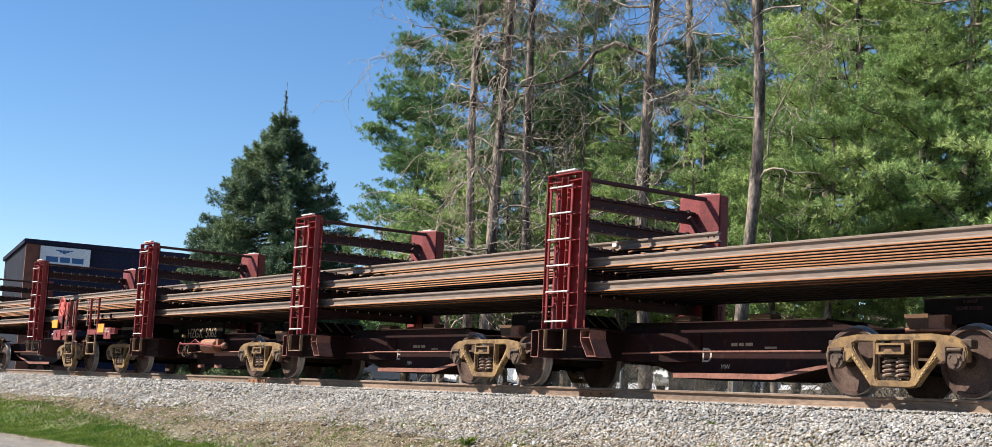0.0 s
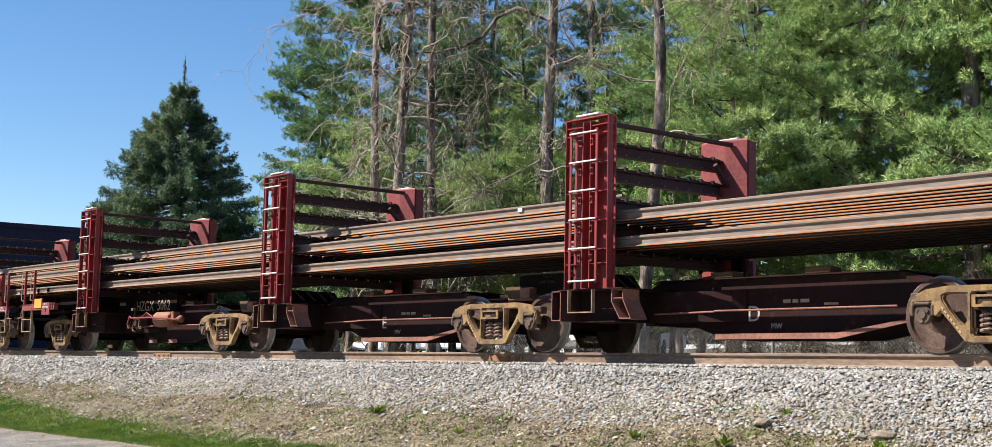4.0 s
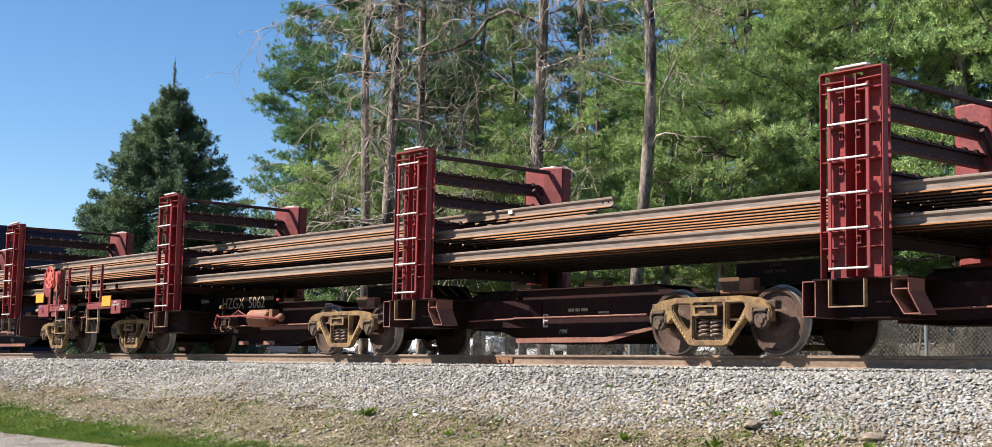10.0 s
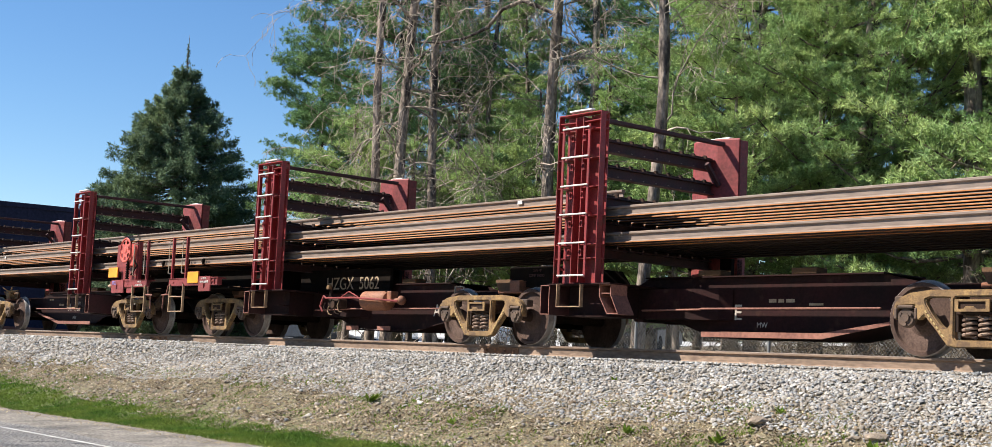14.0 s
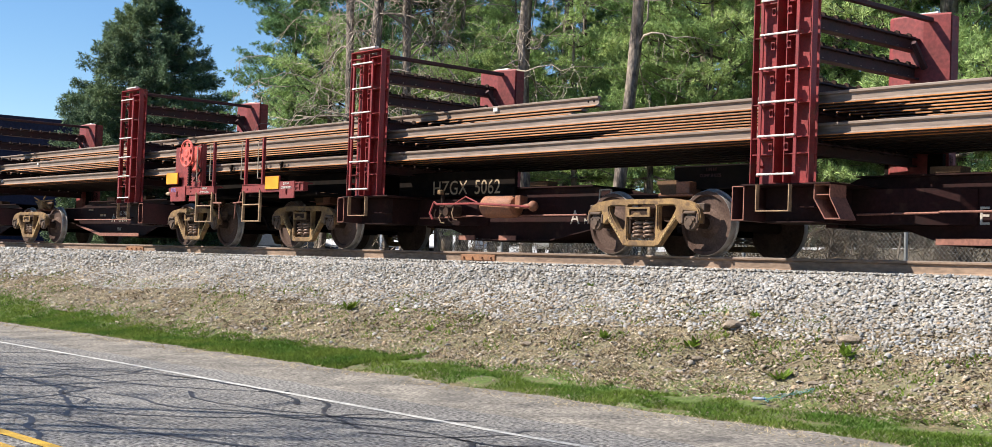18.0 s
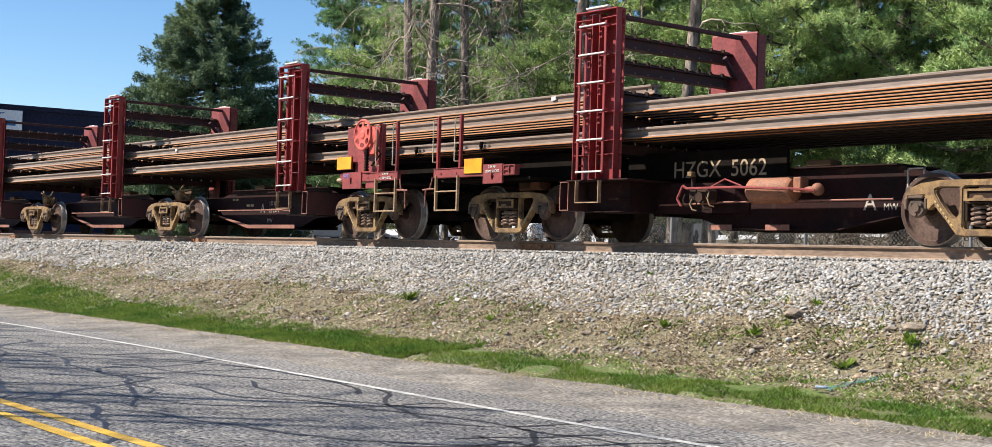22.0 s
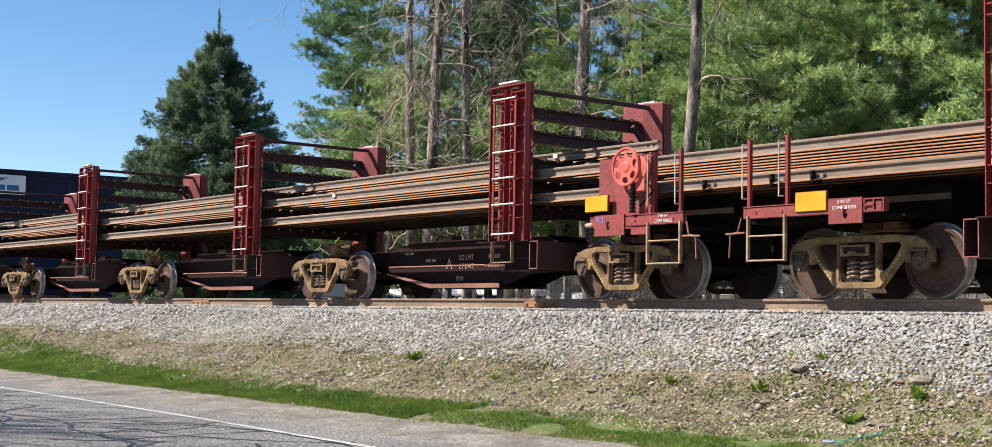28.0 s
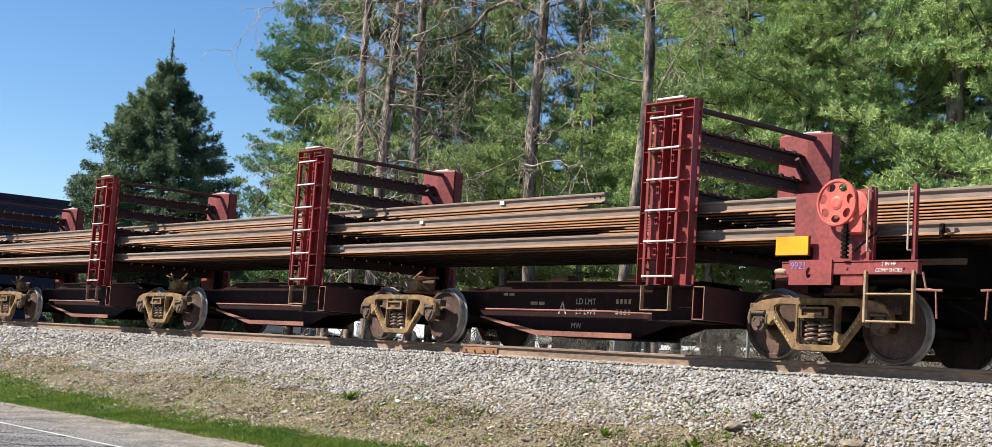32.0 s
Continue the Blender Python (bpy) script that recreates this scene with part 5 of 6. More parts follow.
POSTS = [("Z", 8.50, 0), ("A", 0.0, 0), ("B", -8.503, 0), ("C", -17.058, 0), ("D", -25.72, 1), ("E", -34.256, 1), ("F", -42.70, 1), ("G", -51.2, 1), ("H", -59.7, 1), ("I", -68.2, 1)]
TRUCKS = [6.38, -2.11, -10.68, -19.05, -23.15, -31.54, -40.0, -48.5, -57.0, -65.5, -74.0]
PLAIN = {0: make_unit(0), 1: make_unit(1)}
UNITS = []
for name, u, mirror in POSTS:
    c = copy_thing(PLAIN[mirror], pose(u + TRAVEL[0][1], TRACK, RAIL_Z))
    dress(c, name)
    if name == "C":
        tagged(c, "maroon rail-train end platform with brake cylinder and car number")
    if name == "D":
        tagged(c, "maroon rail-train end platform with a red hand brake wheel")
    UNITS.append((c, u))
for p in PLAIN.values():
    for o in (*p.children_recursive, p):
        bpy.data.objects.remove(o)

first_truck = make_truck()
BOGIES = [(first_truck, TRUCKS[0])] + [(copy_thing(first_truck, pose(u, TRACK, RAIL_Z)), u) for u in TRUCKS[1:]]
for b, u in BOGIES[5:]:
    bm = bmesh.new()
    rng = random.Random(int(-u))
    for k in range(6):
        a = Vector((rng.uniform(-0.3, 0.3), -0.7, 0.85))
        bent(bm, [a, a + Vector((rng.uniform(-0.2, 0.2), rng.uniform(-0.2, 0.1), 0.18)), a + Vector((rng.uniform(-0.4, 0.4), -0.1, rng.uniform(0.1, 0.35)))], 0.018, 6)
    box(bm, -0.15, 0.12, -0.85, -0.6, 0.83, 1.02, 0.03)
    part("brake_linkage", bm, OCHRE, b, "dusty ochre brake linkage and hoses")


# ---- the load of rails ----
LOAD = []
load_mesh = rail_mesh("steel_rail", -84, 13, [RAIL_SIDE, RAIL_BASE, RAIL_SHADE])
# inner rails of the lowest tier carry the shade colour all over
shaded_inner_mesh = rail_mesh("steel_rail", -84, 13, [RAIL_SHADE, RAIL_SHADE, RAIL_SHADE])
rng = random.Random(11)
for k, z in enumerate(TIERS[:2]):
    for j, y in enumerate(SLOTS):
        r = new("steel_rail", shaded_inner_mesh if j > 2 and not k else load_mesh)
        r.location = (0, TRACK + y, RAIL_Z + z)
        tagged(r, "long new steel rail with grey web and orange-rusted foot", "steel rail", "rails loaded on the train")
        LOAD.append((r, y, z))
        if j == 0:
            bm = bmesh.new()
            u = -30.9 if k else -33.15
            box(bm, u - 0.045, u + 0.045, -0.039, -0.012, 0.075, 0.125)
            part("paint_mark", bm, WHITE, r, "white paint mark")
for u in (-21.43, -20.27, -19.62):
    c = thing("rail_clamp", "black steel clamp gripping a loaded rail", "clamp", "clamps on the loaded rails")
    bm = bmesh.new()
    box(bm, -0.03, 0.03, -0.078, -0.035, -0.02, 0.125, 0.008)
    box(bm, -0.027, 0.027, -0.078, 0.09, -0.028, -0.004, 0.006)
    part("jaw", bm, GREASE_AND_SHADE, c)
    bm = bmesh.new()
    rod(bm, (0, -0.10, 0.06), (0, -0.05, 0.06), 0.02, 6)
    part("bolt", bm, GRIME, c)
    LOAD.append((c, SLOTS[0], TIERS[0], u))
# rails of the third tier that are held back while the train draws away under them
for j, tip in ((3, -14.52), (4, -15.1), (5, -15.6), (6, -15.9)):
    r = new("held_rail", rail_mesh("held_rail", -84, tip, [RAIL_SIDE, RAIL_BASE, RAIL_SHADE]))
    r.location = (0, TRACK + SLOTS[j], RAIL_Z + TIERS[2])
    tagged(r, "loose steel rail end held still over the moving train", "steel rail", "rails held back above the load")
    if j == 3:
        bm = bmesh.new()
        box(bm, tip - 2.36, tip - 2.26, -0.04, -0.012, 0.07, 0.13)
        part("paint_mark", bm, WHITE, r, "white paint mark")
        bm = bmesh.new()
        for bx in (-0.10, -0.22):
            rod(bm, (tip + bx, -0.012, 0.085), (tip + bx, 0.012, 0.085), 0.017, 8)
        part("bolt_hole", bm, GREASE_AND_SHADE, r)


# ---- behind the track ----
def at(az, dist):
    a = radians(az)
    return -math.sin(a) * dist, math.cos(a) * dist


def limb_soup(paths, sides=5):
    """Tapered tubes; paths: lists of (point, radius)."""
    V, F = [], []
    for path in paths:
        rings = []
        for i, (p, r) in enumerate(path):
            a = path[max(0, i - 1)][0]
            b = path[min(len(path) - 1, i + 1)][0]
            d = (b - a).normalized()
            n1 = d.orthogonal().normalized()
            n2 = d.cross(n1)
            rings.append(len(V))
            for k in range(sides):
                ang = 2 * math.pi * k / sides
                V.append(p + (n1 * math.cos(ang) + n2 * math.sin(ang)) * r)
        for a, b in zip(rings, rings[1:]):
            for k in range(sides):
                F.append((a + k, a + (k + 1) % sides, b + (k + 1) % sides, b + k))
    return V, F


def tufts(points, rng, length, width, count, up=0.25):
    """Bundles of needles that stand out from each point; points: n x 6 (place, way)."""
    P = np.asarray(points)
    n = len(P)
    d = rng.normal(size=(n, count, 3)) * 0.9 + P[:, None, 3:6] * 0.7
    d[..., 2] += up
    d /= np.linalg.norm(d, axis=-1, keepdims=True)
    face = rng.normal(size=(n, count, 3)) * 0.55 + P[:, None, 3:6]
    face[..., 2] += 0.5
    side = np.cross(d, face)
    side /= np.linalg.norm(side, axis=-1, keepdims=True) + 1e-9
    L = length * rng.uniform(0.6, 1.25, (n, count, 1))
    b = P[:, None, :3] + rng.normal(size=(n, count, 3)) * length * 0.12
    v = np.stack([b + d * L * 0.25 - side * width, b + d * L * 0.25 + side * width, b + d * L], 2)
    return v.reshape(-1, 3)


def pine(name, seed, height, low, spread, leaf, lab, lean=0.0, density=1.0, taper=(0.75, 1.5)):
    """A white pine: straight trunk, whorls of long level limbs, feathery clumps along their outer parts."""
    r = random.Random(seed)
    rng = np.random.default_rng(seed)
    t = thing(name, lab, "pine tree", "pines behind the fence")
    trunk = [(Vector((lean * z + 0.12 * math.sin(z * 0.5 + seed), 0.10 * math.sin(z * 0.37 + seed * 2), z)), 0.20 * (1 - z / height) ** 0.8 * height / 15 + 0.025) for z in np.linspace(-0.3, height, 16)]
    V, F = limb_soup([trunk], 9)
    part("trunk", soup("trunk", V, F, BARK), None, t)
    paths, pts = [], []
    z = low
    while z < height - 0.3:
        k = (z - low) / (height - low)
        reach = spread * (1 - taper[0] * k ** taper[1]) * (0.75 + 0.25 * math.sin(min(1, k * 3) * 1.57))
        for j in range(r.randint(4, 5)):
            a = r.uniform(0, 6.283)
            L = reach * r.uniform(0.5, 1.15)
            base = Vector((lean * z, 0, z))
            d = Vector((math.cos(a), math.sin(a), 0))
            rise = r.uniform(-0.05, 0.30) + 0.25 * k
            pth = [(base + d * (L * s) + Vector((0, 0, rise * L * s - 0.10 * L * math.sin(s * 3.14) + 0.10 * L * s * s)), 0.045 * (1 - 0.8 * s) * (1.1 - 0.6 * k)) for s in (0, 0.3, 0.6, 0.85, 1.0)]
            paths.append(pth)
            for q in range(int(2 + L * 1.7 * density)):
                s = 0.30 + 0.72 * r.random() ** 0.8
                c = pth[0][0].lerp(pth[4][0], s) + Vector((0, 0, -0.10 * L * math.sin(min(s, 1) * 3.14)))
                c += Vector((-d.y, d.x, 0)) * r.gauss(0, 0.55) * (1.15 - s) * L * 0.45
                big = r.uniform(0.17, 0.29)
                for w in range(16):
                    o = Vector((r.gauss(0, big), r.gauss(0, big), abs(r.gauss(0, big * 0.40)) - 0.04))
                    p = c + o
                    out = (d * 0.4 + o * 2.2 + Vector((0, 0, 0.35))).normalized()
                    pts.append((p.x, p.y, p.z, out.x, out.y, out.z))
        z += r.uniform(0.50, 0.85)
    V, F = limb_soup(paths, 4)
    tagged(part("branchwork", soup("branchwork", V, F, BARK), None, t), kind="stuff")
    v = tufts(pts, rng, 0.135, 0.0105, 25)
    part("crown", soup("crown", v, np.arange(len(v)).reshape(-1, 3), leaf), None, t)
    return t


def spruce(x, y):
    r = random.Random(5)
    rng = np.random.default_rng(5)
    t = thing("spruce", "dark dense conical spruce with a thin bare leader", "spruce tree", place=(x, y, bank(x, y)))
    H = 10.6
    V, F = limb_soup([[(Vector((0, 0, z)), 0.19 * (1 - z / (H + 0.6)) + 0.012) for z in (-0.3, 2, 4, 6, 8, 10, H)], [(Vector((0, 0, H - 0.1)), 0.02), (Vector((0.03, 0, H + 0.75)), 0.006)]], 7)
    part("trunk", soup("trunk", V, F, BARK), None, t)
    paths, pts, fine = [], [], []
    z = 0.5
    while z < H + 0.45:
        d0 = H + 0.75 - z
        reach = 0.98 * float(np.interp(d0 - 0.95, [0, 0.5, 1.05, 1.96, 2.9, 3.8, 4.7, 7], [0.04, 0.22, 0.55, 1.22, 1.85, 2.36, 2.85, 3.25]))
        for j in range(r.randint(9, 12) if d0 > 1.5 else r.randint(3, 4)):
            a, L = r.uniform(0, 6.283), reach * r.uniform(0.80, 1.12)
            d = Vector((math.cos(a), math.sin(a), 0))
            drop = -0.28 + 0.5 * min(1, max(0, (z - 5.5) / 4)) + (0.7 if d0 < 1.9 else 0)
            b = Vector((0, 0, z))
            pth = [(b + d * L * s + Vector((0, 0, drop * L * s + 0.22 * L * s * s)), 0.03 * (1.05 - s)) for s in (0, 0.35, 0.7, 1.0)]
            paths.append(pth)
            for q in range(int(14 + L * 40) if d0 > 1.6 else 4):
                s = 0.25 + 0.78 * r.random() ** 0.6
                p = b + d * L * s + Vector((0, 0, drop * L * s + 0.22 * L * s * s))
                sd = Vector((-d.y, d.x, 0)) * r.gauss(0, 0.13) * L * (1.15 - s)
                p = p + sd + Vector((0, 0, r.uniform(-0.22, 0.06)))
                (pts if d0 > 1.6 else fine).append((*p, d.x * 0.8, d.y * 0.8, -0.15 if z < 7 else 0.3))
        z += r.uniform(0.13, 0.20) * (1 if d0 > 1.6 else 1.4)
    V, F = limb_soup(paths, 4)
    tagged(part("branchwork", soup("branchwork", V, F, BARK), None, t), kind="stuff")
    v = np.concatenate([tufts(pts, rng, 0.15, 0.018, 6, 0.05), tufts(fine, rng, 0.07, 0.010, 8, 0.2)])
    part("crown", soup("crown", v, np.arange(len(v)).reshape(-1, 3), LEAF_SPRUCE), None, t)


def bare_tree(name, seed, x, y, height, radius, lean, lab, low=2.5, count=26, reach=2.6, droop=0.5, wood=None, arch=0):
    """A leafless hardwood: furrowed trunk, crooked limbs and hanging grey twigs."""
    r = random.Random(seed)
    t = thing(name, lab, "bare tree", "leafless trees behind the fence", (x, y, bank(x, y)))

    def spine(z):
        return Vector((lean * z + 0.14 * math.sin(z * 0.55 + seed), 0.12 * math.sin(z * 0.43 + seed * 1.7), z))
    boles = [[(spine(z), radius * (1.12 - 0.62 * z / height) * (1.35 if z < 0.2 else 1) * (1 + 0.07 * math.sin(z * 3.1 + seed))) for z in np.linspace(-0.3, height, 34)]]
    if arch:           # one long limb that arches over towards the road
        bow = ((0, 0, 0, 0.06), (-0.35, -0.40, 0.22, 0.055), (-0.62, -0.55, 0.34, 0.05), (-1.1, -0.75, 0.18, 0.045), (-1.45, -0.90, -0.24, 0.04), (-1.95, -1.15, -0.46, 0.033), (-2.5, -1.5, -0.55, 0.025), (-3.0, -1.75, -0.50, 0.016))
        boles.append([(spine(arch) + Vector(q[:3]), q[3]) for q in bow])
    V, F = limb_soup(boles, 10)
    part("trunk", soup("trunk", V, F, BARK), None, t)
    limbs, twigs = [], []

    def grow(p, d, L, rad, depth, out):
        path, q = [(p, rad)], p
        n = 9
        for k in range(n):
            d = (d + Vector((r.gauss(0, 0.40), r.gauss(0, 0.40), r.gauss(0, 0.36) - 0.10 * droop * depth))).normalized()
            q = q + d * (L / n)
            path.append((q, max(0.0056, rad * (1 - 0.85 * (k + 1) / n))))
            if depth < 3 and k > 0 and r.random() < (0.62 if depth == 1 else 0.36):
                s = (d + Vector((r.gauss(0, 0.7), r.gauss(0, 0.7), r.gauss(0, 0.5)))).normalized()
                grow(q, s, L * r.uniform(0.35, 0.6), max(0.006, rad * 0.42), depth + 1, twigs)
        out.append(path)
    for k in range(count):
        z = low + (height - low) * r.random() ** 0.8
        a = r.uniform(0, 6.283)
        d = Vector((math.cos(a), math.sin(a), r.uniform(-0.15, 0.75)))
        grow(spine(z), d.normalized(), reach * r.uniform(0.45, 1.15), r.uniform(0.10, 0.26) * min(radius, 0.16) if radius > 0.05 else 0.012, 1, limbs)
    V, F = limb_soup(limbs, 5)
    tagged(part("branchwork", soup("branchwork", V, F, wood or TWIG), None, t), kind="stuff")
    V, F = limb_soup([p[::2] + p[-1:] for p in twigs], 3)
    tagged(part("twig_tangle", soup("twig_tangle", V, F, wood or TWIG), None, t), kind="stuff")


def woods():
    lab1, lab2 = "tall white pine with feathery yellow-green needles", "dense blue-green white pine with long level limbs"
    kinds = [pine("pine", 1, 17.0, 1.6, 5.6, LEAF_PINE_BLUE, lab2, 0.0, 2.4, (0.80, 0.85)), pine("pine", 2, 18.0, 2.4, 4.2, LEAF_PINE, lab1, 0.0, 1.5), pine("pine", 3, 15.0, 2.0, 4.4, LEAF_PINE, lab1, 0.0, 1.3), pine("pine", 4, 19.0, 2.0, 4.4, LEAF_PINE_BLUE, lab2, 0.01, 1.7), pine("pine", 6, 8.5, 3.5, 2.7, LEAF_PINE, lab1, 0.0, 1.4)]
    used = set()
    behind = [(0, 54.7, 43, 0, 1.0), (3, 51.4, 49, 40, 0.92), (1, 49.6, 45, 30, 0.66), (0, 46.6, 50, 200, 0.78), (3, 44.0, 47, 10, 0.85), (1, 41.0, 42, 120, 1.0), (2, 40.0, 36, 0, 0.95), (3, 38.0, 44, 260, 1.05), (2, 35.5, 32, 80, 1.05), (1, 34.3, 38, 300, 1.0), (2, 31.5, 30, 160, 1.1)]
    beside = [(0, 31.0, 38, 50, 1.05), (2, 27.5, 29, 230, 1.1), (3, 26.0, 36, 20, 1.0), (1, 22.0, 30, 70, 1.0), (2, 46.0, 40, 310, 0.62), (2, 43.3, 37, 190, 0.60), (2, 52.3, 43, 20, 0.60), (1, 51.0, 50, 120, 0.66), (3, 58.0, 46, 170, 0.62), (2, 56.8, 43, 280, 0.5), (2, 49.0, 41, 100, 0.58), (2, 37.4, 31.5, 140, 0.62)]
    young = [(4, 56.6, 36, 33, 0.80), (4, 54.0, 36.5, 130, 0.74), (4, 51.8, 36, 250, 0.70), (4, 49.6, 35, 10, 0.78), (4, 46.4, 34, 75, 0.74), (4, 43.0, 32, 200, 0.72), (4, 41.0, 30.5, 290, 0.8)]
    for k, az, dist, turn, sc in behind + beside + young:
        x, y = at(az, dist)
        m = pose(x, y, bank(x, y) - 0.05, 0, 0, turn)
        if k in used:
            c = copy_thing(kinds[k], m)
        else:
            c = kinds[k]
            c.matrix_basis = m
            used.add(k)
        c.scale = (sc, sc, sc)
    spruce(*at(63.6, 50))
    lab = "tall leafless tree with grey furrowed bark and tangled twigs"
    for az, dist, seed, h, rad, lean, low, n in ((55.64, 33.5, 31, 15, 0.11, 0.0, 1.8, 46), (54.9, 33, 32, 15, 0.14, 0.045, 1.8, 46), (53.3, 33, 33, 14, 0.12, -0.02, 1.8, 46), (48.37, 31.5, 34, 16, 0.145, 0.0, 4.5, 50), (46.89, 42, 35, 16, 0.16, 0.0, 5, 16),
                                                 (44.22, 29, 36, 16, 0.135, 0.0, 4.5, 42), (42.14, 46, 37, 17, 0.14, 0.0, 6, 14), (50.9, 43, 38, 13, 0.10, 0.0, 2, 16)):
        bare_tree("bare_tree", seed, *at(az, dist), h, rad, lean, lab, low, n, 3.4, arch=8.3 if az == 48.37 else 0)
    # bare roadside trees on the near side, whose shadows lie over the road
    for k, (x, y) in enumerate(((-21.5, -3.2), (-31, -3.0), (-40, -2.6))):
        bare_tree("roadside_tree", 60 + k, x, y, 12.0, 0.14, 0.02, "leafless roadside tree across the road from the track", 4.0, 40, 3.4, 0.1)
    r = random.Random(77)
    for k in range(34):
        x, y = -9.5 - 1.05 * k + r.uniform(-0.6, 0.6), r.uniform(-2.6, -1.7)
        bare_tree("slender_tree", 200 + k, x, y, r.uniform(8.5, 12.5), r.uniform(0.045, 0.10), r.uniform(-0.05, 0.05), "slender leafless tree across the road from the track", 3.0, 25, 2.6, -0.6)


woods()


def far_woods():
    """The edge of more woods, far behind the lot and the pines."""
    rng = np.random.default_rng(12)
    n = 9000
    az = np.radians(rng.uniform(8, 58, n))
    dist = rng.uniform(95, 125, n)
    top = 5.5 + 3.0 * np.sin(az * 23) + 2.0 * np.sin(az * 57 + 1)
    z = 3.0 + rng.random(n) ** 0.8 * top
    c = np.stack([-np.sin(az) * dist, np.cos(az) * dist, z], -1)
    d = rng.normal(size=(n, 3, 3)) * 0.75
    v = (c[:, None] + d).reshape(-1, 3)
    tagged(new("far_woods", soup("far_woods", v, np.arange(3 * n).reshape(-1, 3), FAR_WOOD)), "distant edge of bare and green woods", "woods", kind="stuff")


far_woods()


def fence():
    f = thing("chain_link_fence", "galvanised chain-link fence along the track", "fence")
    y, h, x0, x1 = 19.2, 1.55, -23.4, 2.0
    z = bank(-20, y)
    posts = []
    a44, a33 = -19.2 * math.tan(radians(44.65)), -19.2 * math.tan(radians(32.97))
    step = (a33 - a44) / 2
    bm = bmesh.new()
    rod(bm, (0, 0, -0.2), (0, 0, h), 0.03, 10)
    bmesh.ops.create_icosphere(bm, subdivisions=1, radius=0.036, matrix=Matrix.Translation((0, 0, h)))
    me = mesh_of("post", bm, GALV, True)
    k = -1
    while a44 + k * step < x1:
        p = part("post", me, None, f)
        p.location = (a44 + k * step, y, z)
        k += 1
    bm = bmesh.new()
    rod(bm, (x0, y, z + h), (x1, y, z + h), 0.021, 8)
    part("top_rail", bm, GALV, f)
    paths = []
    n = int((x1 - x0) / 0.075)
    for k in range(n):
        a = x0 + k * 0.075
        for s in (-1, 1):
            paths.append([(Vector((a, y - 0.008 * s, z + 0.03)), 0.0026), (Vector((a + s * h * 0.9, y - 0.008 * s, z + h)), 0.0026)])
    V, F = limb_soup(paths, 3)
    part("wire_mesh", soup("wire_mesh", V, F, GALV), None, f, "woven diamond wire mesh")


fence()


def brush():
    for k, (az, d) in enumerate(((33, 25), (36, 24), (39, 26), (41.5, 27), (46, 29), (50, 31), (30.5, 24), (35, 27), (38, 29))):
        x, y = at(az, d)
        bare_tree("shrub", 80 + k, x, y, 1.6, 0.02, 0.1, "low tangle of bare brown brush behind the fence", 0.1, 30, 1.3, 0.6, BRUSH)


brush()


def parked_car(az, dist, turn, paint, lab):
    x, y = at(az, dist)
    c = thing("parked_car", lab, "car", "cars in the parking lot", (x, y, bank(x, y) + 0.02))
    c.rotation_euler = (0, 0, radians(turn))
    prof = [(-2.2, 0.28), (-2.25, 0.62), (-2.1, 0.88), (-1.35, 0.98), (-0.75, 1.42), (0.7, 1.45), (1.55, 1.02), (2.15, 0.92), (2.25, 0.6), (2.2, 0.28)]
    bm = bmesh.new()
    plate(bm, prof, [], -0.88, 0.88)
    bmesh.ops.remove_doubles(bm, verts=bm.verts, dist=1e-4)
    bmesh.ops.bevel(bm, geom=[e for e in bm.edges if e.calc_face_angle(0) > 0.9], offset=0.07, segments=2, affect="EDGES")
    part("body", bm, paint, c, "", True)
    bm = bmesh.new()
    for s in (-1, 1):
        plate(bm, [(-1.15, 1.0), (-0.68, 1.36), (-0.02, 1.38), (-0.02, 1.0)], [], s * 0.885, s * 0.895)
        plate(bm, [(0.05, 1.0), (0.05, 1.38), (0.66, 1.38), (1.3, 1.02)], [], s * 0.885, s * 0.895)
    for a, b in (((-1.36, 1.0), (-0.78, 1.41)), ((1.52, 1.05), (0.74, 1.44))):
        vs = [bm.verts.new((p[0] * 1.008, q, p[1] + 0.006)) for p in (a, b) for q in (-0.7, 0.7)]
        bm.faces.new((vs[0], vs[1], vs[3], vs[2]))
    part("windows", bm, CAR_GLASS, c)
    for sx in (-1.38, 1.38):
        for sy in (-1, 1):
            bm = bmesh.new()
            turned(bm, [(sy * 0.70, 0.2), (sy * 0.70, 0.31), (sy * 0.88, 0.32), (sy * 0.90, 0.28), (sy * 0.89, 0.2)], (sx, 0, 0.32), "Y", 18)
            part("wheel", bm, RUBBER, c, "", True)
    for s in (-1, 1):
        bm = bmesh.new()
        box(bm, -2.27, -2.2, s * 0.5, s * 0.82, 0.62, 0.75, 0.01)
        part("headlight", bm, GALV, c)


for az, dist, turn, paint, lab in ((51.6, 66, 20, CAR_WHITE, "white sedan parked in the lot"), (46.4, 58, 120, CAR_WHITE, "white hatchback parked nose-on in the lot"), (45.45, 59, 118, CAR_DARK, "dark car parked in the lot"), (44.1, 60, 118, CAR_SILVER, "silver car parked in the lot"),
                                   (53.3, 68, 15, CAR_SILVER, "silver sedan parked in the lot"), (56.0, 70, 10, CAR_WHITE, "white car parked in the lot"), (58.2, 70, 10, CAR_DARK, "dark car parked in the lot")):
    parked_car(az, dist, turn, paint, lab)


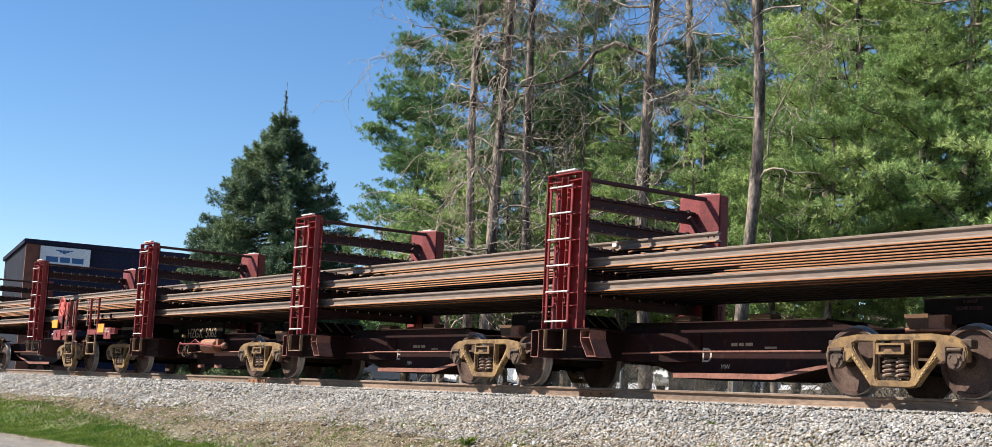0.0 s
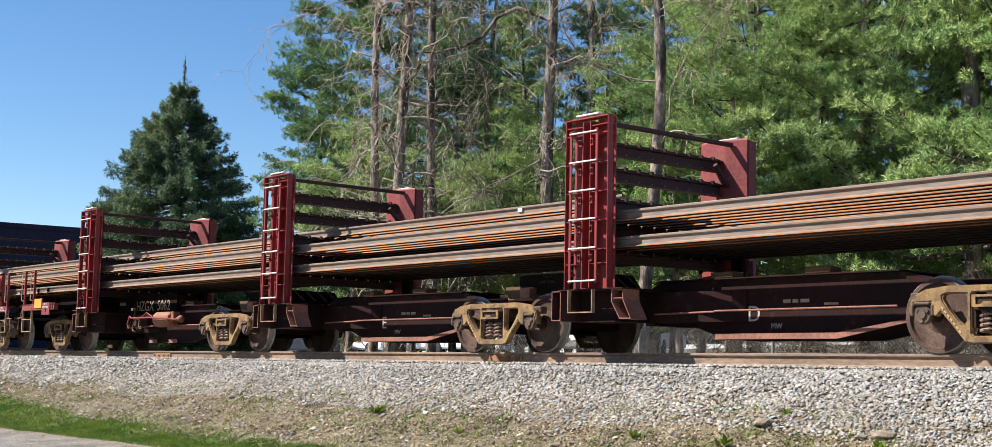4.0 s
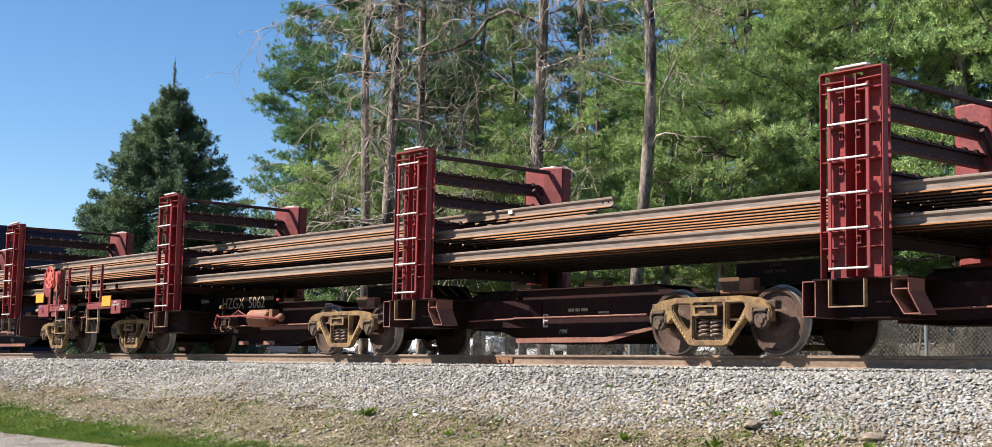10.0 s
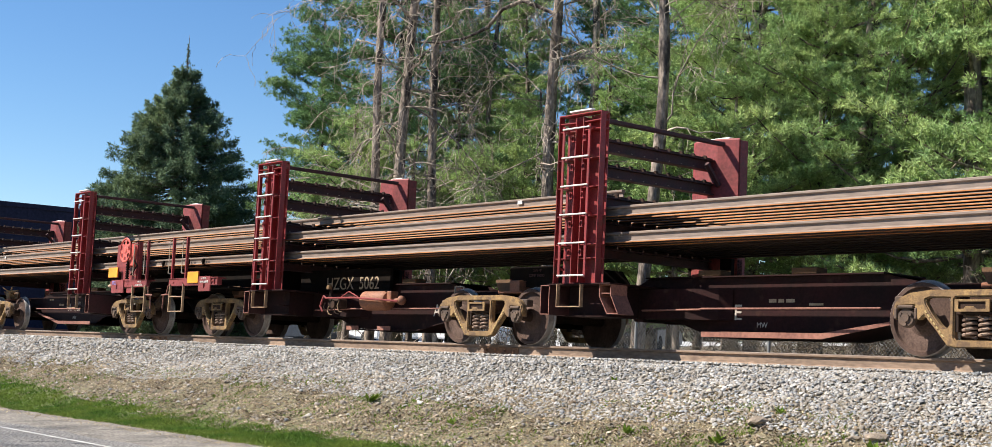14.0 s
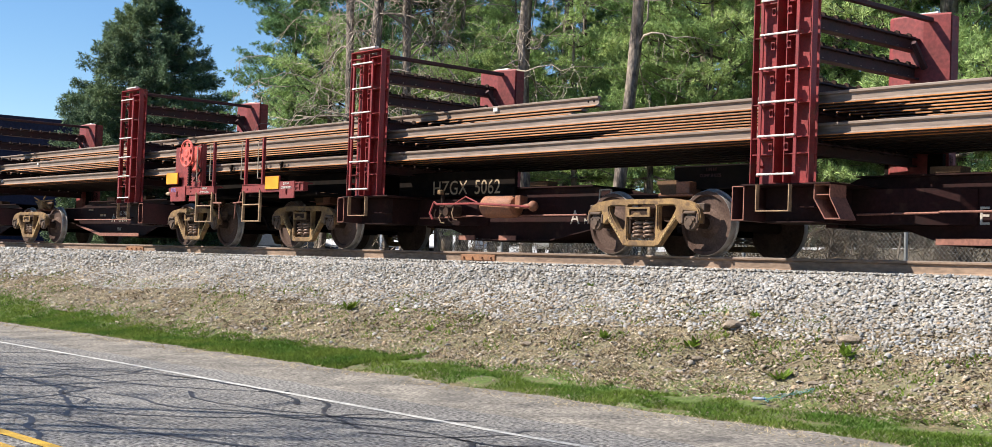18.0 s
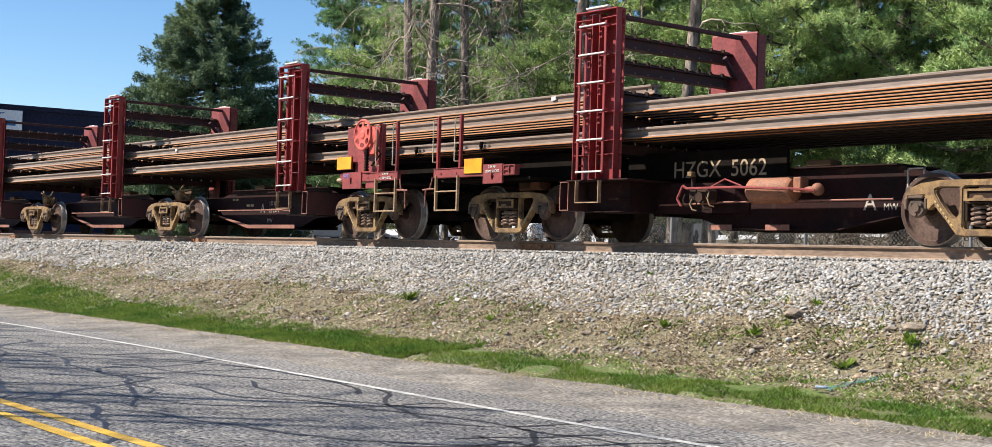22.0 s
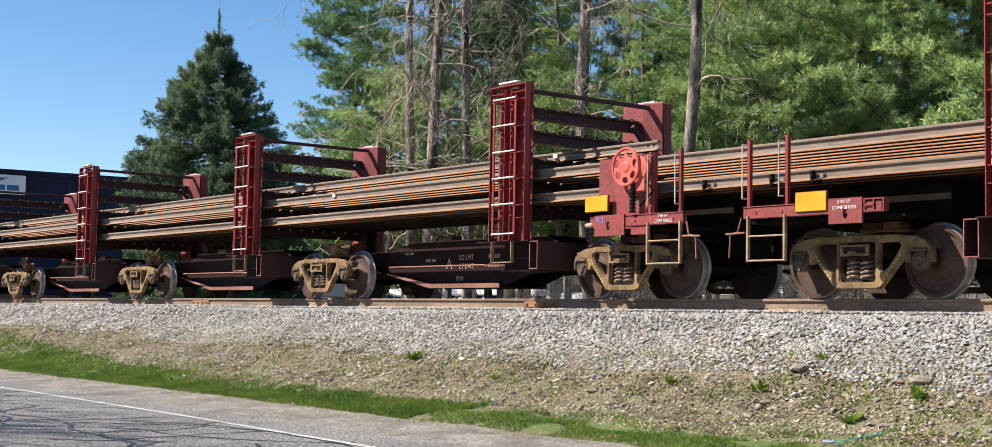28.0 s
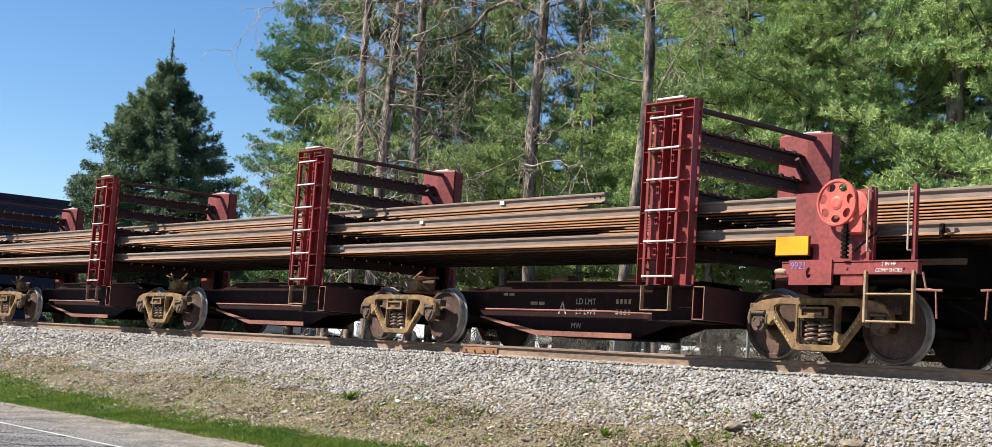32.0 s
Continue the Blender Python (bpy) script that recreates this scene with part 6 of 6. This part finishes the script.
def lot():
    bm = bmesh.new()
    vs = []
    for y in (26, 36, 45, 55, 65, 80):
        vs.append([bm.verts.new((x, y, bank(x, y) + 0.03)) for x in (-120, -90, -71.5, -50)])
    for a, b in zip(vs, vs[1:]):
        for k in range(3):
            bm.faces.new((a[k], a[k + 1], b[k + 1], b[k]))
    tagged(new("parking_lot", mesh_of("parking_lot", bm, LOT)), "pale grey asphalt parking lot behind the trees", "parking lot", kind="structure")


lot()


def factory():
    b = thing("factory_building", "low dark factory with brick corner and a white company sign", "building", place=(-72.0, 21.6, 1.0))
    b.rotation_euler = (0, 0, -0.113)
    H, D, Wd = 7.35, 26.0, 13.0
    bm = bmesh.new()
    for k in range(int(D / 0.5)):
        y = 0.9 + k * 0.5
        box(bm, -0.25, 0.0, y, min(y + 0.46, D), 0.9, H - 0.25)
        box(bm, -0.25, -0.01, y + 0.46, y + 0.5, 0.9, H - 0.25)
    part("cladding_wall", bm, CLAD, b, "dark blue-grey ribbed cladding")
    bm = bmesh.new()
    box(bm, -0.25, 0.02, 0, 0.9, 0, H - 0.25)
    box(bm, -0.25, 0.02, 0.9, D, 0, 0.9)
    box(bm, -Wd, -0.25, D - 0.25, D, 0, H - 0.25)
    box(bm, -Wd, -Wd + 0.25, 0.25, D - 0.25, 0, H - 0.25)
    part("brick_wall", bm, BRICK, b, "brown brick corner and base wall")
    for k in range(14):
        bm = bmesh.new()
        box(bm, -0.25 - (k + 1) * 0.9, -0.25 - k * 0.9 - 0.03, 0.0, 0.25, 0, H - 0.25)
        part("side_panel", bm, BRICK_DARK, b, "dark slate wall panel")
    bm = bmesh.new()
    box(bm, -Wd - 0.1, 0.12, -0.12, D + 0.1, H - 0.25, H, 0.02)
    part("roof", bm, CLAD, b, "dark roof edge")
    for piece in b.children:           # the plan is a parallelogram
        piece.data.transform(Matrix(((1, 0, 0, 0), (-0.092, 1, 0, 0), (0, 0, 1, 0), (0, 0, 0, 1))))
    s = thing("company_sign", "white company sign with blue mark on the factory wall", "sign", place=(-71.82, 22.28, 8.05))
    s.rotation_euler = (0, 0, -0.113)
    bm = bmesh.new()
    box(bm, 0.0, 0.06, 0, 2.55, -1.0, 0, 0.01)
    part("panel", bm, SIGN_WHITE, s)
    bm = bmesh.new()
    for k in range(5):
        y = 0.72 + k * 0.2
        vs = [bm.verts.new((0.064, y + a, z)) for a, z in ((0.0, -0.15), (0.17, -0.15), (0.17 + 0.10 * (2 - k) * 0.5, -0.15 - 0.06 - 0.07 * min(k, 4 - k)), (0.05 * (2 - k), -0.15 - 0.06 - 0.07 * min(k, 4 - k)))]
        bm.faces.new(vs)
    part("mark", bm, SIGN_BLUE, s, "blue striped mark")
    bm = bmesh.new()
    for y, w in ((0.30, 0.62), (1.02, 0.50), (1.62, 0.60)):
        box(bm, 0.062, 0.068, y, y + w, -0.80, -0.52)
    part("writing_bars", bm, SIGN_BLUE, s)
    l = thing("wall_lamp", "small dark lamp on the factory roof corner", "lamp", place=(-84.3, 22.9, 8.35))
    bm = bmesh.new()
    rod(bm, (0, 0, 0), (0, 0, 0.35), 0.03)
    box(bm, -0.2, 0.2, -0.15, 0.15, 0.3, 0.5, 0.03)
    part("head", bm, GREASE_AND_SHADE, l)


factory()


def motions():
    for ob, u in UNITS + BOGIES:
        walk(ob, [(t, pose(u + s, TRACK, RAIL_Z)) for t, s in TRAVEL])
    for ob, y, z, *u in LOAD:
        x = u[0] if u else 0.0
        walk(ob, [(t, pose(x + s, TRACK + y, RAIL_Z + z)) for t, s in TRAVEL])
    ts = [t for t, s in TRAVEL]
    ss = [s for t, s in TRAVEL]
    steps = [32.0 * k / 80 for k in range(81)]
    for ob, u in BOGIES:
        for w in [c for c in ob.children if c.name.startswith("wheelset")]:
            x = w.location.x
            walk(w, [(t, pose(x, 0, AXLE) @ Matrix.Rotation((float(np.interp(t, ts, ss)) - ss[0]) / AXLE, 4, "Y")) for t in steps])


motions()
